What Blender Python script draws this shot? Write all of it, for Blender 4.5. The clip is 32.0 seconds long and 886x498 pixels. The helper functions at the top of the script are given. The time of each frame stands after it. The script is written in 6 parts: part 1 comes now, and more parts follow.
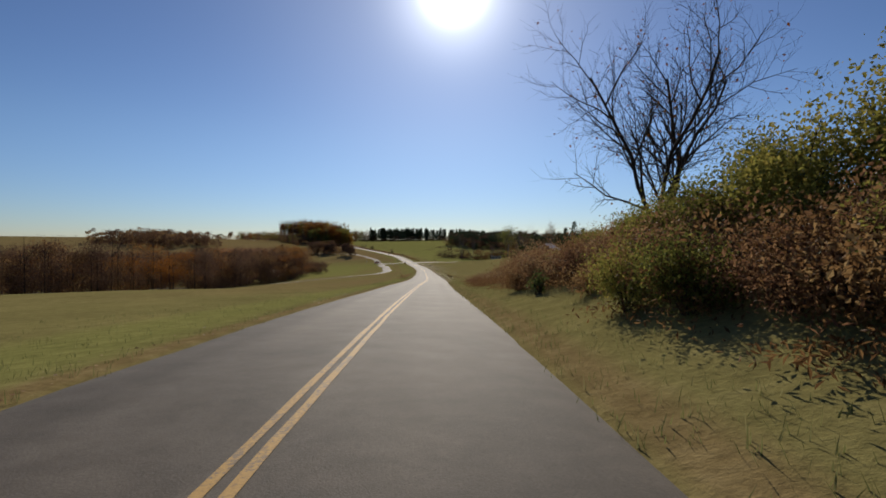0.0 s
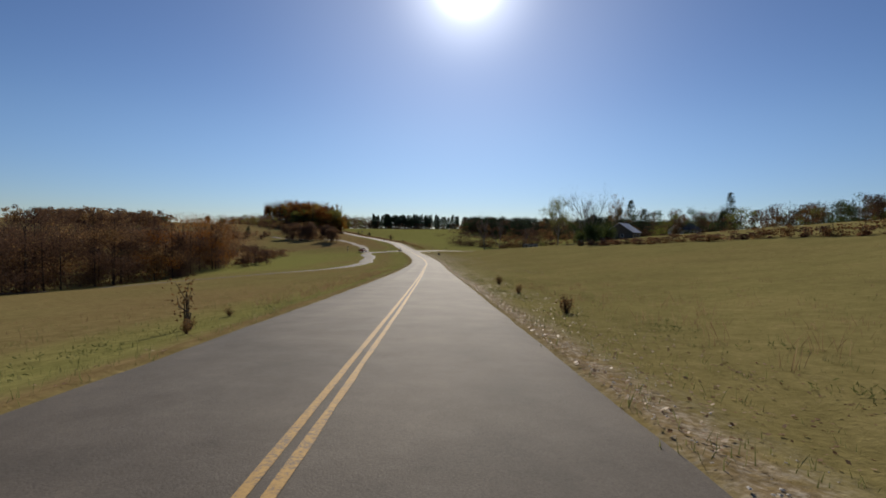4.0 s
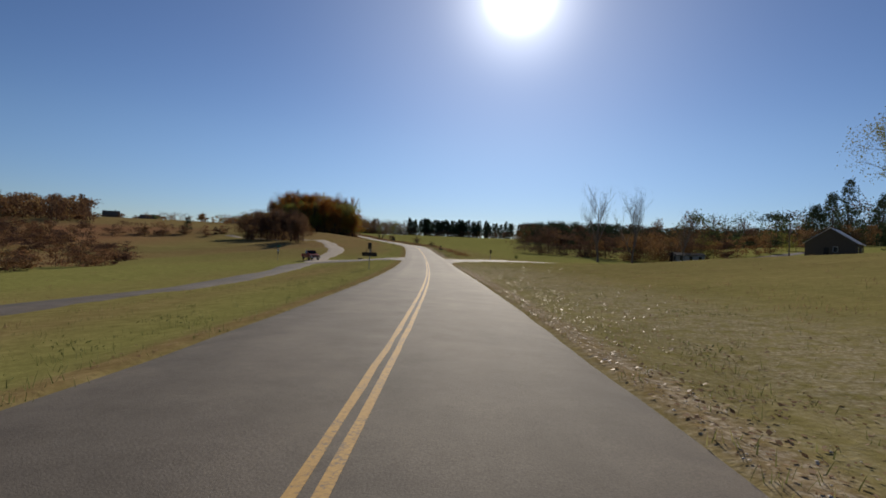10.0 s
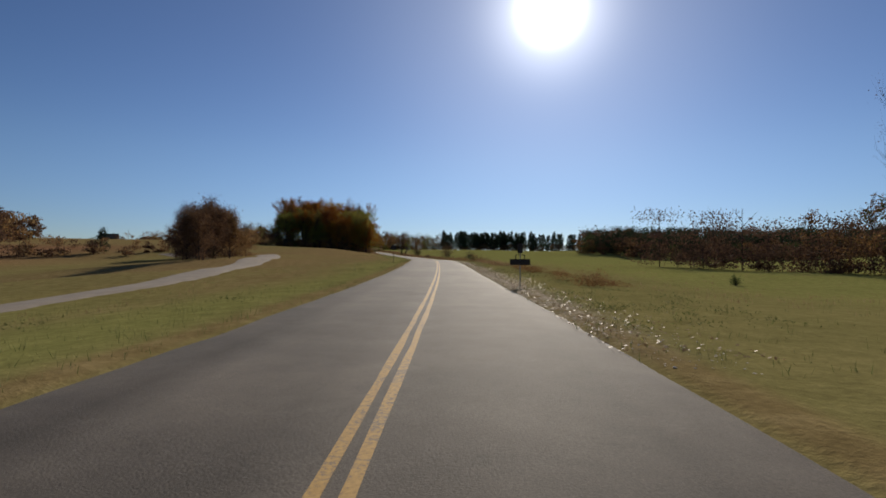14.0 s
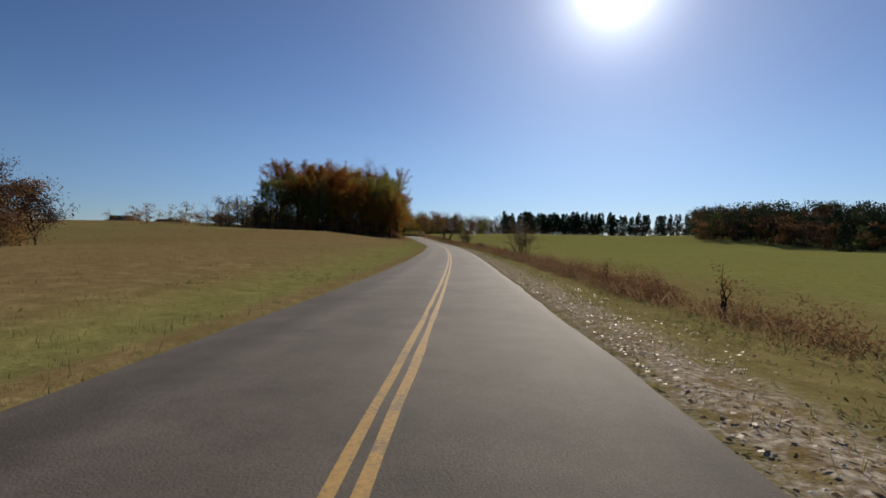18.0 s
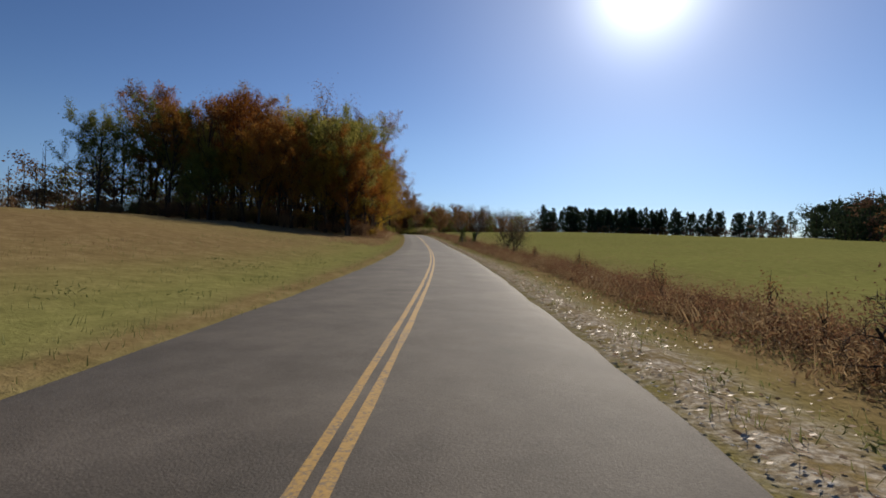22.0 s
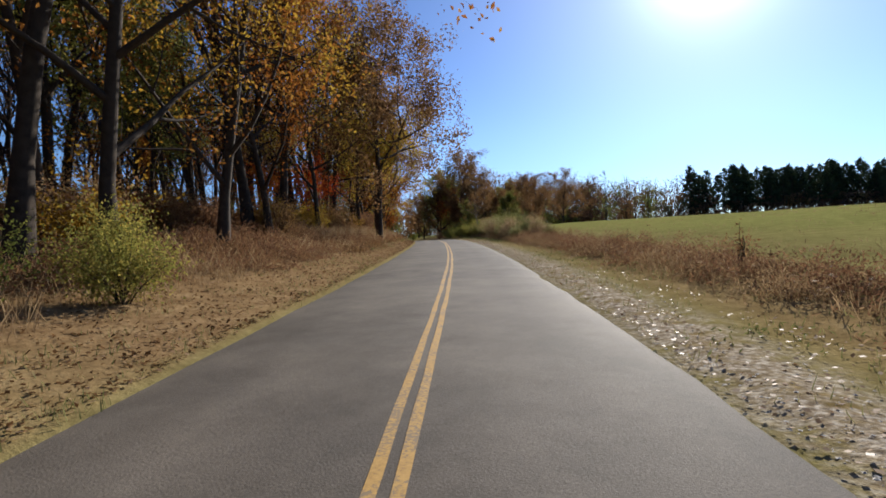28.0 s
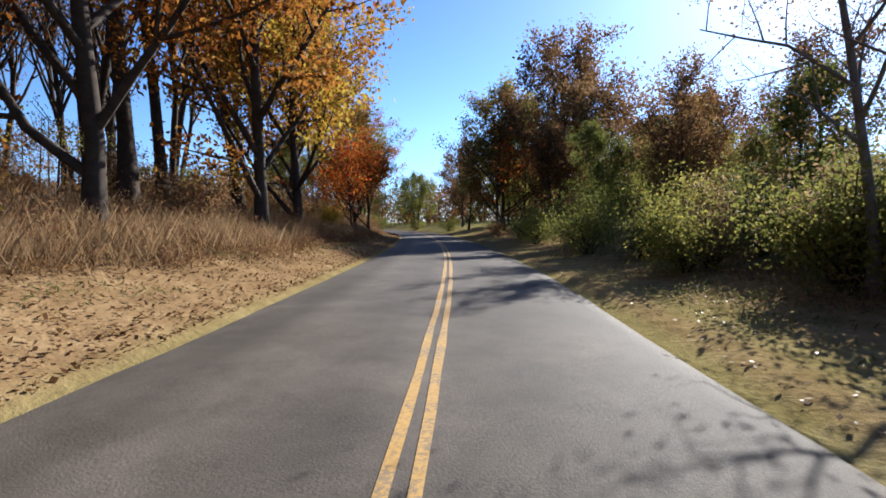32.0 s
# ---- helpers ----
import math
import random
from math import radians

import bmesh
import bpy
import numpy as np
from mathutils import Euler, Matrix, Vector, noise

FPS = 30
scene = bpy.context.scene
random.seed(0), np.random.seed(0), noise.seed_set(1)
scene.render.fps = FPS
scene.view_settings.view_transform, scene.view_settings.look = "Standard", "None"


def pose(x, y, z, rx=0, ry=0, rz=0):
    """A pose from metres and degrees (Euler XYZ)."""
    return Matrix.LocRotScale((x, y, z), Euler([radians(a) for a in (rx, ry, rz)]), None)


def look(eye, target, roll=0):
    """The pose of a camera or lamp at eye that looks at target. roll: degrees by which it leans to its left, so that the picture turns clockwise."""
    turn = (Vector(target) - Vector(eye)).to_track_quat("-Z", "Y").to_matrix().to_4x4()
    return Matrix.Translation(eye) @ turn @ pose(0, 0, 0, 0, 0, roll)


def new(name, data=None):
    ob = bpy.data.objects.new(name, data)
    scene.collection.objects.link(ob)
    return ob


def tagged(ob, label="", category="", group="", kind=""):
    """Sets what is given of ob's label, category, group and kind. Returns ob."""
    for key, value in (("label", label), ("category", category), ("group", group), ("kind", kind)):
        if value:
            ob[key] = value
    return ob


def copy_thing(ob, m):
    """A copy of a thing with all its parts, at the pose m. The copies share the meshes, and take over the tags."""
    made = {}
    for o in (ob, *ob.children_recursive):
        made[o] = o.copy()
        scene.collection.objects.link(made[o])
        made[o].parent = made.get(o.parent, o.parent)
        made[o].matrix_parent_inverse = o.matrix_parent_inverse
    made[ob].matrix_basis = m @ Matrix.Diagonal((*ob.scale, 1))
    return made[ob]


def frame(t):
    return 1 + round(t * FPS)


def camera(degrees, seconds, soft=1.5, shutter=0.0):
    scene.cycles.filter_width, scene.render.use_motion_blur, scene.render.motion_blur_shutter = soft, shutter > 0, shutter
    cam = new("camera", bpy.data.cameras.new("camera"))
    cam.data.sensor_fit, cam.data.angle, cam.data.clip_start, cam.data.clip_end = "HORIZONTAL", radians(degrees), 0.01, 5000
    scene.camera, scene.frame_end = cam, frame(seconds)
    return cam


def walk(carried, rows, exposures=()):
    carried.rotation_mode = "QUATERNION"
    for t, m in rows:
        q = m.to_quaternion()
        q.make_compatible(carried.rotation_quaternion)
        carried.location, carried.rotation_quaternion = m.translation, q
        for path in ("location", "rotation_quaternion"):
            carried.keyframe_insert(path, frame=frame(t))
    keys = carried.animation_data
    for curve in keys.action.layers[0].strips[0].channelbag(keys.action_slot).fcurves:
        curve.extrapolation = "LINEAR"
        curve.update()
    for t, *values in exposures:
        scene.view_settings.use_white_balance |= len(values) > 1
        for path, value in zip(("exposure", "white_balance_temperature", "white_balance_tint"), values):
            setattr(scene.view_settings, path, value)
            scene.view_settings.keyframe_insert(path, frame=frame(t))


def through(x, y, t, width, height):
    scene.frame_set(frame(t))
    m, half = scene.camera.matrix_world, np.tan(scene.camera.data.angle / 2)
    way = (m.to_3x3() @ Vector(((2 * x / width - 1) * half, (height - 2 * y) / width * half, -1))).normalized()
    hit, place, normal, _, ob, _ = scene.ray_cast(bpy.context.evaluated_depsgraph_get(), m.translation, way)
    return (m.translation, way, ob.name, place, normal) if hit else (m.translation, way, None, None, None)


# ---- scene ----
cam = camera(82.1, 32.0, soft=1.7)
# seconds, place, heading (to the left of +y), pitch, lean
PATH = [
    (0, 0.000, 0.000, 0.000, -0.00, -0.63, 0.24),
    (0.5, -0.366, 12.326, -0.610, -0.23, 0.09, 0.10),
    (1, -0.614, 24.696, -1.224, -0.08, -0.81, -0.73),
    (1.5, -0.750, 37.016, -1.890, -0.25, -1.18, -0.26),
    (2, -0.864, 49.272, -2.597, -0.76, -0.33, 0.94),
    (2.5, -1.007, 61.302, -3.334, 0.47, -1.09, 1.92),
    (3, -1.209, 73.069, -3.998, 0.78, -1.67, 1.75),
    (3.5, -1.494, 84.648, -4.597, 0.15, -2.91, 1.65),
    (4, -1.900, 96.208, -5.133, 1.21, -1.49, 0.83),
    (4.5, -2.336, 107.593, -5.720, 2.26, -1.65, 0.55),
    (6.5, -4.435, 150.607, -7.607, 3.86, -1.67, 1.11),
    (7, -4.866, 160.972, -8.025, 4.22, -1.48, 1.45),
    (7.5, -5.269, 171.501, -8.450, 4.85, -1.97, 1.94),
    (8, -5.812, 182.501, -8.813, 5.20, -1.57, 1.96),
    (8.5, -6.448, 193.466, -9.090, 5.30, -1.28, 2.65),
    (9, -7.110, 204.103, -9.283, 5.58, -0.75, 2.31),
    (9.5, -7.857, 214.381, -9.445, 6.11, -0.20, 2.01),
    (10, -8.810, 224.588, -9.666, 6.55, -0.06, 2.04),
    (10.5, -9.988, 234.668, -9.813, 7.23, 0.35, 0.45),
    (11, -11.256, 244.367, -9.919, 7.79, 0.98, 0.68),
    (11.5, -12.552, 253.754, -9.985, 8.84, 0.42, 1.12),
    (12, -13.838, 263.160, -10.021, 9.15, 1.04, 1.67),
    (12.5, -15.148, 272.191, -10.026, 9.43, 1.21, 2.43),
    (13, -16.497, 280.696, -10.032, 9.36, 2.40, 2.76),
    (13.5, -17.688, 288.674, -9.912, 10.21, 1.10, 0.86),
    (14, -18.985, 296.662, -9.955, 10.82, 1.79, 0.33),
    (14.5, -20.321, 304.356, -9.888, 12.14, 0.89, 1.15),
    (16.5, -27.592, 343.009, -8.209, 13.94, 1.09, 1.36),
    (17, -29.827, 353.240, -8.060, 14.91, -0.39, 0.70),
    (17.5, -32.277, 363.455, -7.967, 16.43, 0.33, 0.75),
    (18, -34.876, 373.622, -7.852, 17.41, 0.01, 0.55),
    (18.5, -37.617, 383.795, -7.746, 17.85, 0.34, 0.29),
    (19, -40.433, 394.055, -7.588, 18.37, 0.07, 1.04),
    (19.5, -43.304, 404.344, -7.327, 18.45, 0.71, 1.13),
    (20, -46.239, 414.422, -7.059, 19.34, 0.62, 1.24),
    (20.5, -49.276, 423.905, -6.862, 19.52, 0.59, 1.62),
    (21, -52.273, 433.311, -6.708, 19.99, 0.29, 1.03),
    (21.5, -55.201, 442.481, -6.527, 20.03, 1.05, 0.64),
    (22, -58.133, 451.396, -6.333, 20.16, 0.02, 1.15),
    (22.5, -61.128, 460.150, -6.107, 20.25, 0.96, 0.16),
    (23, -64.201, 468.683, -5.878, 21.16, -0.00, -0.73),
    (23.5, -67.464, 477.198, -5.638, 21.89, 0.35, -0.49),
    (24, -71.020, 486.057, -5.341, 22.38, 0.61, -0.46),
    (24.5, -74.721, 495.057, -4.918, 23.09, 0.29, -0.24),
    (25, -78.502, 503.945, -4.692, 23.42, 0.37, -0.50),
    (25.5, -82.273, 512.692, -4.552, 24.21, -0.18, -1.48),
    (27.5, -99.696, 550.951, -2.386, 26.65, -0.02, -3.00),
    (28, -103.994, 560.102, -1.901, 27.84, -0.54, -2.87),
    (28.5, -108.344, 569.307, -1.517, 28.18, -0.37, -2.89),
    (29, -112.555, 578.060, -1.248, 28.97, 0.32, -0.80),
    (29.5, -116.454, 585.777, -0.993, 29.63, -0.67, -0.07),
    (30, -120.183, 592.818, -0.754, 30.46, -0.33, -1.55),
    (30.5, -123.835, 599.733, -0.434, 31.90, -1.10, -1.62),
    (31, -127.420, 606.390, -0.135, 32.37, -1.03, -1.19),
    (31.5, -131.238, 612.387, 0.030, 33.45, -1.95, -0.50),
    (32, -134.760, 617.900, 0.031, 34.60, -2.41, 0.13),
]


def aim(x, y, z, yaw, pitch, lean):
    a, b = radians(yaw), radians(pitch)
    way = Vector((-math.sin(a) * math.cos(b), math.cos(a) * math.cos(b), math.sin(b)))
    eye = Vector((x, y, z))
    return look(eye, eye + way, lean)


walk(cam, [(row[0], aim(*row[1:])) for row in PATH], [(0, 0.15, 6500, 10), (13, 0.12, 6580, 10), (19, 0.25, 6580, 10), (23, 0.5, 6450, 10), (25, 0.78, 6250, 10), (28, 1.0, 6050, 10), (30, 1.07, 5950, 10), (31, 1.24, 5850, 10), (32, 1.74, 5750, 10)])

# ---- sky and sun ----
SUN_HEIGHT, SUN_SIDE = 26.5, 1.1  # degrees above the horizon, degrees clockwise of +y
world = bpy.data.worlds.new("sky")
scene.world = world
world.use_nodes = True
wn = world.node_tree
sky = wn.nodes.new("ShaderNodeTexSky")
sky.sky_type = "NISHITA"
sky.sun_disc = False
sky.sun_elevation = radians(SUN_HEIGHT)
sky.sun_rotation = radians(SUN_SIDE)
sky.altitude, sky.air_density, sky.dust_density, sky.ozone_density = 300, 1.0, 0.08, 2.0
back = wn.nodes["Background"]
back.inputs["Strength"].default_value = 0.5
deep = wn.nodes.new("ShaderNodeHueSaturation")
deep.inputs["Saturation"].default_value = 1.04
low = wn.nodes.new("ShaderNodeMix")
low.data_type, low.blend_type = "RGBA", "MULTIPLY"
low.inputs[0].default_value, low.inputs[7].default_value = 1.0, (0.122, 0.120, 0.130, 1)
wn.links.new(sky.outputs["Color"], low.inputs[6])
curve = wn.nodes.new("ShaderNodeGamma")
curve.inputs["Gamma"].default_value = 1.35
wn.links.new(low.outputs[2], curve.inputs["Color"])
wn.links.new(curve.outputs["Color"], deep.inputs["Color"])
# clear cool air low over the land
view = wn.nodes.new("ShaderNodeTexCoord")
level = wn.nodes.new("ShaderNodeSeparateXYZ")
wn.links.new(view.outputs["Generated"], level.inputs[0])
rim = wn.nodes.new("ShaderNodeValToRGB")
rim.color_ramp.interpolation = "EASE"
for e, (p, c) in zip(rim.color_ramp.elements, ((0.0, (0.60, 0.72, 0.95)), (0.22, (1.0, 1.0, 0.99)))):
    e.position, e.color = p, (*c, 1)
wn.links.new(level.outputs["Z"], rim.inputs["Fac"])
cool = wn.nodes.new("ShaderNodeMix")
cool.data_type, cool.blend_type = "RGBA", "MULTIPLY"
cool.inputs[0].default_value = 1.0
wn.links.new(deep.outputs["Color"], cool.inputs[6])
wn.links.new(rim.outputs["Color"], cool.inputs[7])
sa, se = radians(SUN_SIDE), radians(SUN_HEIGHT)
sun_way = Vector((math.sin(sa) * math.cos(se), math.cos(sa) * math.cos(se), math.sin(se)))
# a glow added to the sky's colour round the sun, in place of glare
way = wn.nodes.new("ShaderNodeTexCoord")
near = wn.nodes.new("ShaderNodeVectorMath")
near.operation = "DOT_PRODUCT"
near.inputs[1].default_value = sun_way
wn.links.new(way.outputs["Generated"], near.inputs[0])
glow = []
for power, amount in ((2200.0, 24.0), (260.0, 1.5), (28.0, 0.34), (4.0, 0.10)):
    up = wn.nodes.new("ShaderNodeMath")
    up.operation, up.use_clamp = "MAXIMUM", True
    up.inputs[1].default_value = 0.0
    wn.links.new(near.outputs["Value"], up.inputs[0])
    raised = wn.nodes.new("ShaderNodeMath")
    raised.operation = "POWER"
    raised.inputs[1].default_value = power
    wn.links.new(up.outputs[0], raised.inputs[0])
    times = wn.nodes.new("ShaderNodeMath")
    times.operation = "MULTIPLY"
    times.inputs[1].default_value = amount
    wn.links.new(raised.outputs[0], times.inputs[0])
    glow.append(times.outputs[0])
total = wn.nodes.new("ShaderNodeMath")
wn.links.new(glow[0], total.inputs[0])
wn.links.new(glow[1], total.inputs[1])
total2 = wn.nodes.new("ShaderNodeMath")
wn.links.new(total.outputs[0], total2.inputs[0])
halo = wn.nodes.new("ShaderNodeMath")
wn.links.new(glow[2], halo.inputs[0])
wn.links.new(glow[3], halo.inputs[1])
wn.links.new(halo.outputs[0], total2.inputs[1])
bright = wn.nodes.new("ShaderNodeMix")
bright.data_type, bright.blend_type = "RGBA", "ADD"
bright.inputs[0].default_value = 1.0
wn.links.new(cool.outputs[2], bright.inputs[6])
wn.links.new(total2.outputs[0], bright.inputs[7])
wn.links.new(bright.outputs[2], back.inputs["Color"])
sun = new("sun", bpy.data.lights.new("sun", "SUN"))
sun.data.energy, sun.data.angle, sun.data.color = 4.0, radians(0.53), (1.0, 0.90, 0.76)
sun.matrix_world = look(sun_way * 50, (0, 0, 0))

# ---- the lie of the land: the road's centre line and the heights on both sides of it ----
ROAD = [
    (2.5, -160.0, 2.58),
    (0.1, -60.0, 0.08),
    (-1.3, -0.0, -1.42),
    (-2.1, 40.0, -3.51),
    (-2.5, 80.0, -5.75),
    (-3.8, 120.1, -7.68),
    (-5.5, 160.1, -9.39),
    (-7.5, 200.0, -10.61),
    (-11.3, 239.9, -11.27),
    (-16.9, 279.5, -11.41),
    (-23.7, 319.0, -10.65),
    (-31.9, 358.2, -9.46),
    (-42.1, 396.9, -8.89),
    (-53.7, 435.2, -8.07),
    (-66.7, 473.1, -7.15),
    (-81.9, 510.1, -5.90),
    (-98.4, 546.6, -4.05),
    (-115.6, 582.7, -2.50),
    (-135.1, 617.7, -1.39),
    (-154.9, 646.6, -1.04),
    (-177.7, 673.2, -0.74),
    (-211.9, 702.4, -0.44),
    (-279.4, 745.4, 0.06),
]
STATION_ZERO = 160.0  # metres of centre line before station 0


def _centre_line(knots, step=2.0):
    """The centre line as rows x, y, z every step metres (Catmull-Rom through the knots)."""
    k = np.array(knots, float)
    k = np.vstack([2 * k[0] - k[1], k, 2 * k[-1] - k[-2]])
    out = []
    for a, b, c, d in zip(k[:-3], k[1:-2], k[2:-1], k[3:]):
        u = np.linspace(0, 1, 40, endpoint=False)[:, None]
        out.append(0.5 * (2 * b + (c - a) * u + (2 * a - 5 * b + 4 * c - d) * u**2 + (3 * b - a - 3 * c + d) * u**3))
    p = np.vstack(out + [k[-2:-1]])
    s = np.r_[0, np.cumsum(np.hypot(*np.diff(p[:, :2], axis=0).T))]
    t = np.arange(0, s[-1], step)
    return np.stack([np.interp(t, s, c) for c in p.T], 1), t - STATION_ZERO


LINE, STATION = _centre_line(ROAD)
_dir = np.gradient(LINE[:, :2], axis=0)
_dir /= np.hypot(*_dir.T)[:, None]
HEADING = np.arctan2(-_dir[:, 0], _dir[:, 1])

OFFSETS = (3.0, 5.0, 10.0, 25.0, 60.0, 140.0, 400.0, 1500.0)
# station, and the height over the road at each offset
RIGHT = [
    (-80, 0, 1.0, 3.5, 5.0, 6.0, 8.0, 10.0),
    (15, 0, 0.5, 2.6, 4.5, 6.0, 8.0, 12.0),
    (50, 0, 0.1, 1.2, 2.8, 6.0, 11.5, 18.0),
    (80, 0, -0.2, 0.1, 1.6, 6.0, 13.0, 22.0),
    (120, 0, -0.3, -0.3, 1.2, 6.4, 15.5, 28.0),
    (160, 0, -0.3, -0.2, 1.4, 6.4, 16.0, 30.0),
    (210, 0, -0.1, 0.3, 1.9, 5.7, 14.0, 27.0),
    (250, 0, -0.1, 0.1, 1.5, 5.8, 12.5, 23.0),
    (268, 0, -0.1, 0.2, 1.5, 4.6, 11.0, 21.5),
    (288, 0, -0.1, 0.0, 0.4, 2.4, 9.0, 20.0),
    (330, 0, -0.1, -0.4, -1.2, -1.7, 6.5, 17.0),
    (380, 0, -0.2, -0.5, -0.9, -1.3, 5.0, 13.0),
    (430, 0, -0.2, -0.6, -0.8, -1.0, 0.0, 8.0),
    (520, 0, -0.3, -0.5, 0.0, 0.2, -2.5, 6.0),
    (600, 0, 0.0, 0.2, 1.1, 1.9, 1.0, 7.0),
    (700, 0, 0.2, 1.0, 1.8, 2.5, 3.2, 7.5),
]
LEFT = [
    (-80, 0, -0.2, -0.4, -1.0, -2.0, -3.0, -2.0),
    (15, 0, -0.2, -0.6, -1.2, -2.5, -4.5, -2.0),
    (60, 0, -0.3, -0.7, -1.2, -2.2, -5.0, -1.0),
    (110, 0, -0.4, -1.0, -2.3, -4.3, -6.0, 0.0),
    (190, 0, -0.4, -0.9, -2.2, -5.0, -6.0, 2.0),
    (240, 0, -0.4, -0.8, -1.8, -3.4, -4.0, 4.0),
    (290, 0, -0.1, -0.7, -2.2, -3.2, -2.8, 6.0),
    (312, 0, -0.1, -0.6, -2.2, -3.6, -3.0, 6.5),
    (342, 0, -0.1, -0.2, -0.7, -3.6, -2.8, 7.0),
    (367, 0, -0.35, -0.2, 0.2, -2.6, -1.6, 7.0),
    (400, 0, 0.1, 0.5, 0.9, -1.6, 0.0, 7.0),
    (500, 0, 0.1, 0.6, 2.4, 4.0, 4.0, 6.0),
    (560, 0, 0.2, 0.8, 2.2, 3.5, 4.0, 6.0),
    (620, 0, 0.5, 1.8, 3.0, 4.0, 5.0, 6.0),
    (700, 0, 0.4, 1.3, 3.0, 4.0, 5.0, 6.0),
]


def _ease(s, ss):
    """Fractional place of s among the rising values ss, eased so that heights roll from one to the next."""
    i = np.clip(np.searchsorted(ss, s) - 1, 0, len(ss) - 2)
    u = np.clip((s - ss[i]) / (ss[i + 1] - ss[i]), 0, 1)
    return i, u * u * (3 - 2 * u)


def swell(x, y):
    """Slow waves of the fields, in metres."""
    return 0.28 * np.sin(x * 0.071 + 1.3) * np.cos(y * 0.053 - 0.4) + 0.12 * np.sin(x * 0.19 - y * 0.23)


def land(s, d):
    """Place of the point at station s, d metres to the right of the centre line (arrays): x, y, z."""
    s, d = np.broadcast_arrays(np.asarray(s, float), np.asarray(d, float))
    cx, cy, cz = (np.interp(s, STATION, c) for c in LINE.T)
    over = np.maximum(s - STATION[-1], 0) + np.minimum(s - STATION[0], 0)
    h = np.interp(s, STATION, HEADING)
    cx, cy = cx - np.sin(h) * over, cy + np.cos(h) * over
    w = np.clip((np.abs(d) - 60) / 700, 0, 1)
    a = h * (1 - w) + 0.33 * w
    x, y = cx + np.cos(a) * d, cy + np.sin(a) * d
    z = cz.copy()
    for side, table in ((1, RIGHT), (-1, LEFT)):
        rows = np.array(table, float)
        i, u = _ease(s, rows[:, 0])
        m = d * side > 0
        off = np.array(OFFSETS)
        heights = np.hstack([rows[:, 1:], rows[:, -1:] + 2])
        hs = heights[i] * (1 - u[..., None]) + heights[i + 1] * u[..., None]
        o = np.abs(d)
        j = np.clip(np.searchsorted(off, o) - 1, 0, len(off) - 2)
        v = np.clip((o - off[j]) / (off[j + 1] - off[j]), 0, 1)
        rise = np.take_along_axis(hs, j[..., None], -1)[..., 0] * (1 - v) + np.take_along_axis(hs, j[..., None] + 1, -1)[..., 0] * v
        z = np.where(m, cz + rise, z)
    z = z + swell(x, y) * np.clip((np.abs(d) - 6) / 20, 0, 1)
    return x, y, z


def exact_z(gx, gy):
    """Height of the land at arrays of places, and their offset from the road's middle."""
    gx, gy = np.asarray(gx, float), np.asarray(gy, float)
    s, d = gy.copy(), np.zeros_like(gx)
    for _ in range(12):
        px, py, pz = land(s, d)
        h = np.interp(s, STATION, HEADING)
        ex, ey = gx - px, gy - py
        s += 0.85 * (-np.sin(h) * ex + np.cos(h) * ey)
        d += 0.85 * (np.cos(h) * ex + np.sin(h) * ey)
    return land(s, d)[2], d


def _height_grid(step=2.0):
    xs, ys = np.arange(-460, 330, step), np.arange(-180, 920, step)
    gx, gy = np.meshgrid(xs, ys, indexing="ij")
    return xs, ys, exact_z(gx, gy)[0]


GRID_X, GRID_Y, GRID_Z = _height_grid()


def ground_z(x, y):
    """Height of the ground at x, y."""
    u, v = (x - GRID_X[0]) / 2.0, (y - GRID_Y[0]) / 2.0
    i, j = min(max(int(u), 0), len(GRID_X) - 2), min(max(int(v), 0), len(GRID_Y) - 2)
    u, v = u - i, v - j
    g = GRID_Z
    return float((g[i, j] * (1 - u) + g[i + 1, j] * u) * (1 - v) + (g[i, j + 1] * (1 - u) + g[i + 1, j + 1] * u) * v)

# ---- materials ----
def shader(name):
    m = bpy.data.materials.new(name)
    m.use_nodes = True
    t = m.node_tree
    b = t.nodes["Principled BSDF"]
    b.inputs["Roughness"].default_value = 0.85
    b.inputs["Specular IOR Level"].default_value = 0.25
    return m, t, b


def node(t, kind, **values):
    n = t.nodes.new(kind)
    for key, value in values.items():
        n.inputs[key.replace("_", " ")].default_value = value
    return n


def noise_of(t, scale, detail=4.0, rough=0.55, where="world"):
    if where == "world":
        c = t.nodes.new("ShaderNodeNewGeometry").outputs["Position"]
    else:
        c = t.nodes.new("ShaderNodeTexCoord").outputs["Object"]
    n = node(t, "ShaderNodeTexNoise", Scale=scale, Detail=detail, Roughness=rough)
    t.links.new(c, n.inputs["Vector"])
    return n.outputs["Fac"]


def ramp(t, value, stops):
    r = t.nodes.new("ShaderNodeValToRGB")
    while len(r.color_ramp.elements) < len(stops):
        r.color_ramp.elements.new(0.5)
    for e, (p, c) in zip(r.color_ramp.elements, stops):
        e.position, e.color = p, (*c, 1)
    t.links.new(value, r.inputs["Fac"])
    return r.outputs["Color"]


def mixed(t, fac, a, b, kind="MIX"):
    m = t.nodes.new("ShaderNodeMix")
    m.data_type, m.blend_type = "RGBA", kind
    for socket, value in ((m.inputs[0], fac), (m.inputs[6], a), (m.inputs[7], b)):
        if isinstance(value, (int, float)):
            socket.default_value = value
        elif isinstance(value, tuple):
            socket.default_value = (*value, 1)
        else:
            t.links.new(value, socket)
    return m.outputs[2]


def relief(t, b, height, strength=0.4, distance=0.02):
    n = node(t, "ShaderNodeBump", Strength=strength, Distance=distance)
    t.links.new(height, n.inputs["Height"])
    t.links.new(n.outputs["Normal"], b.inputs["Normal"])


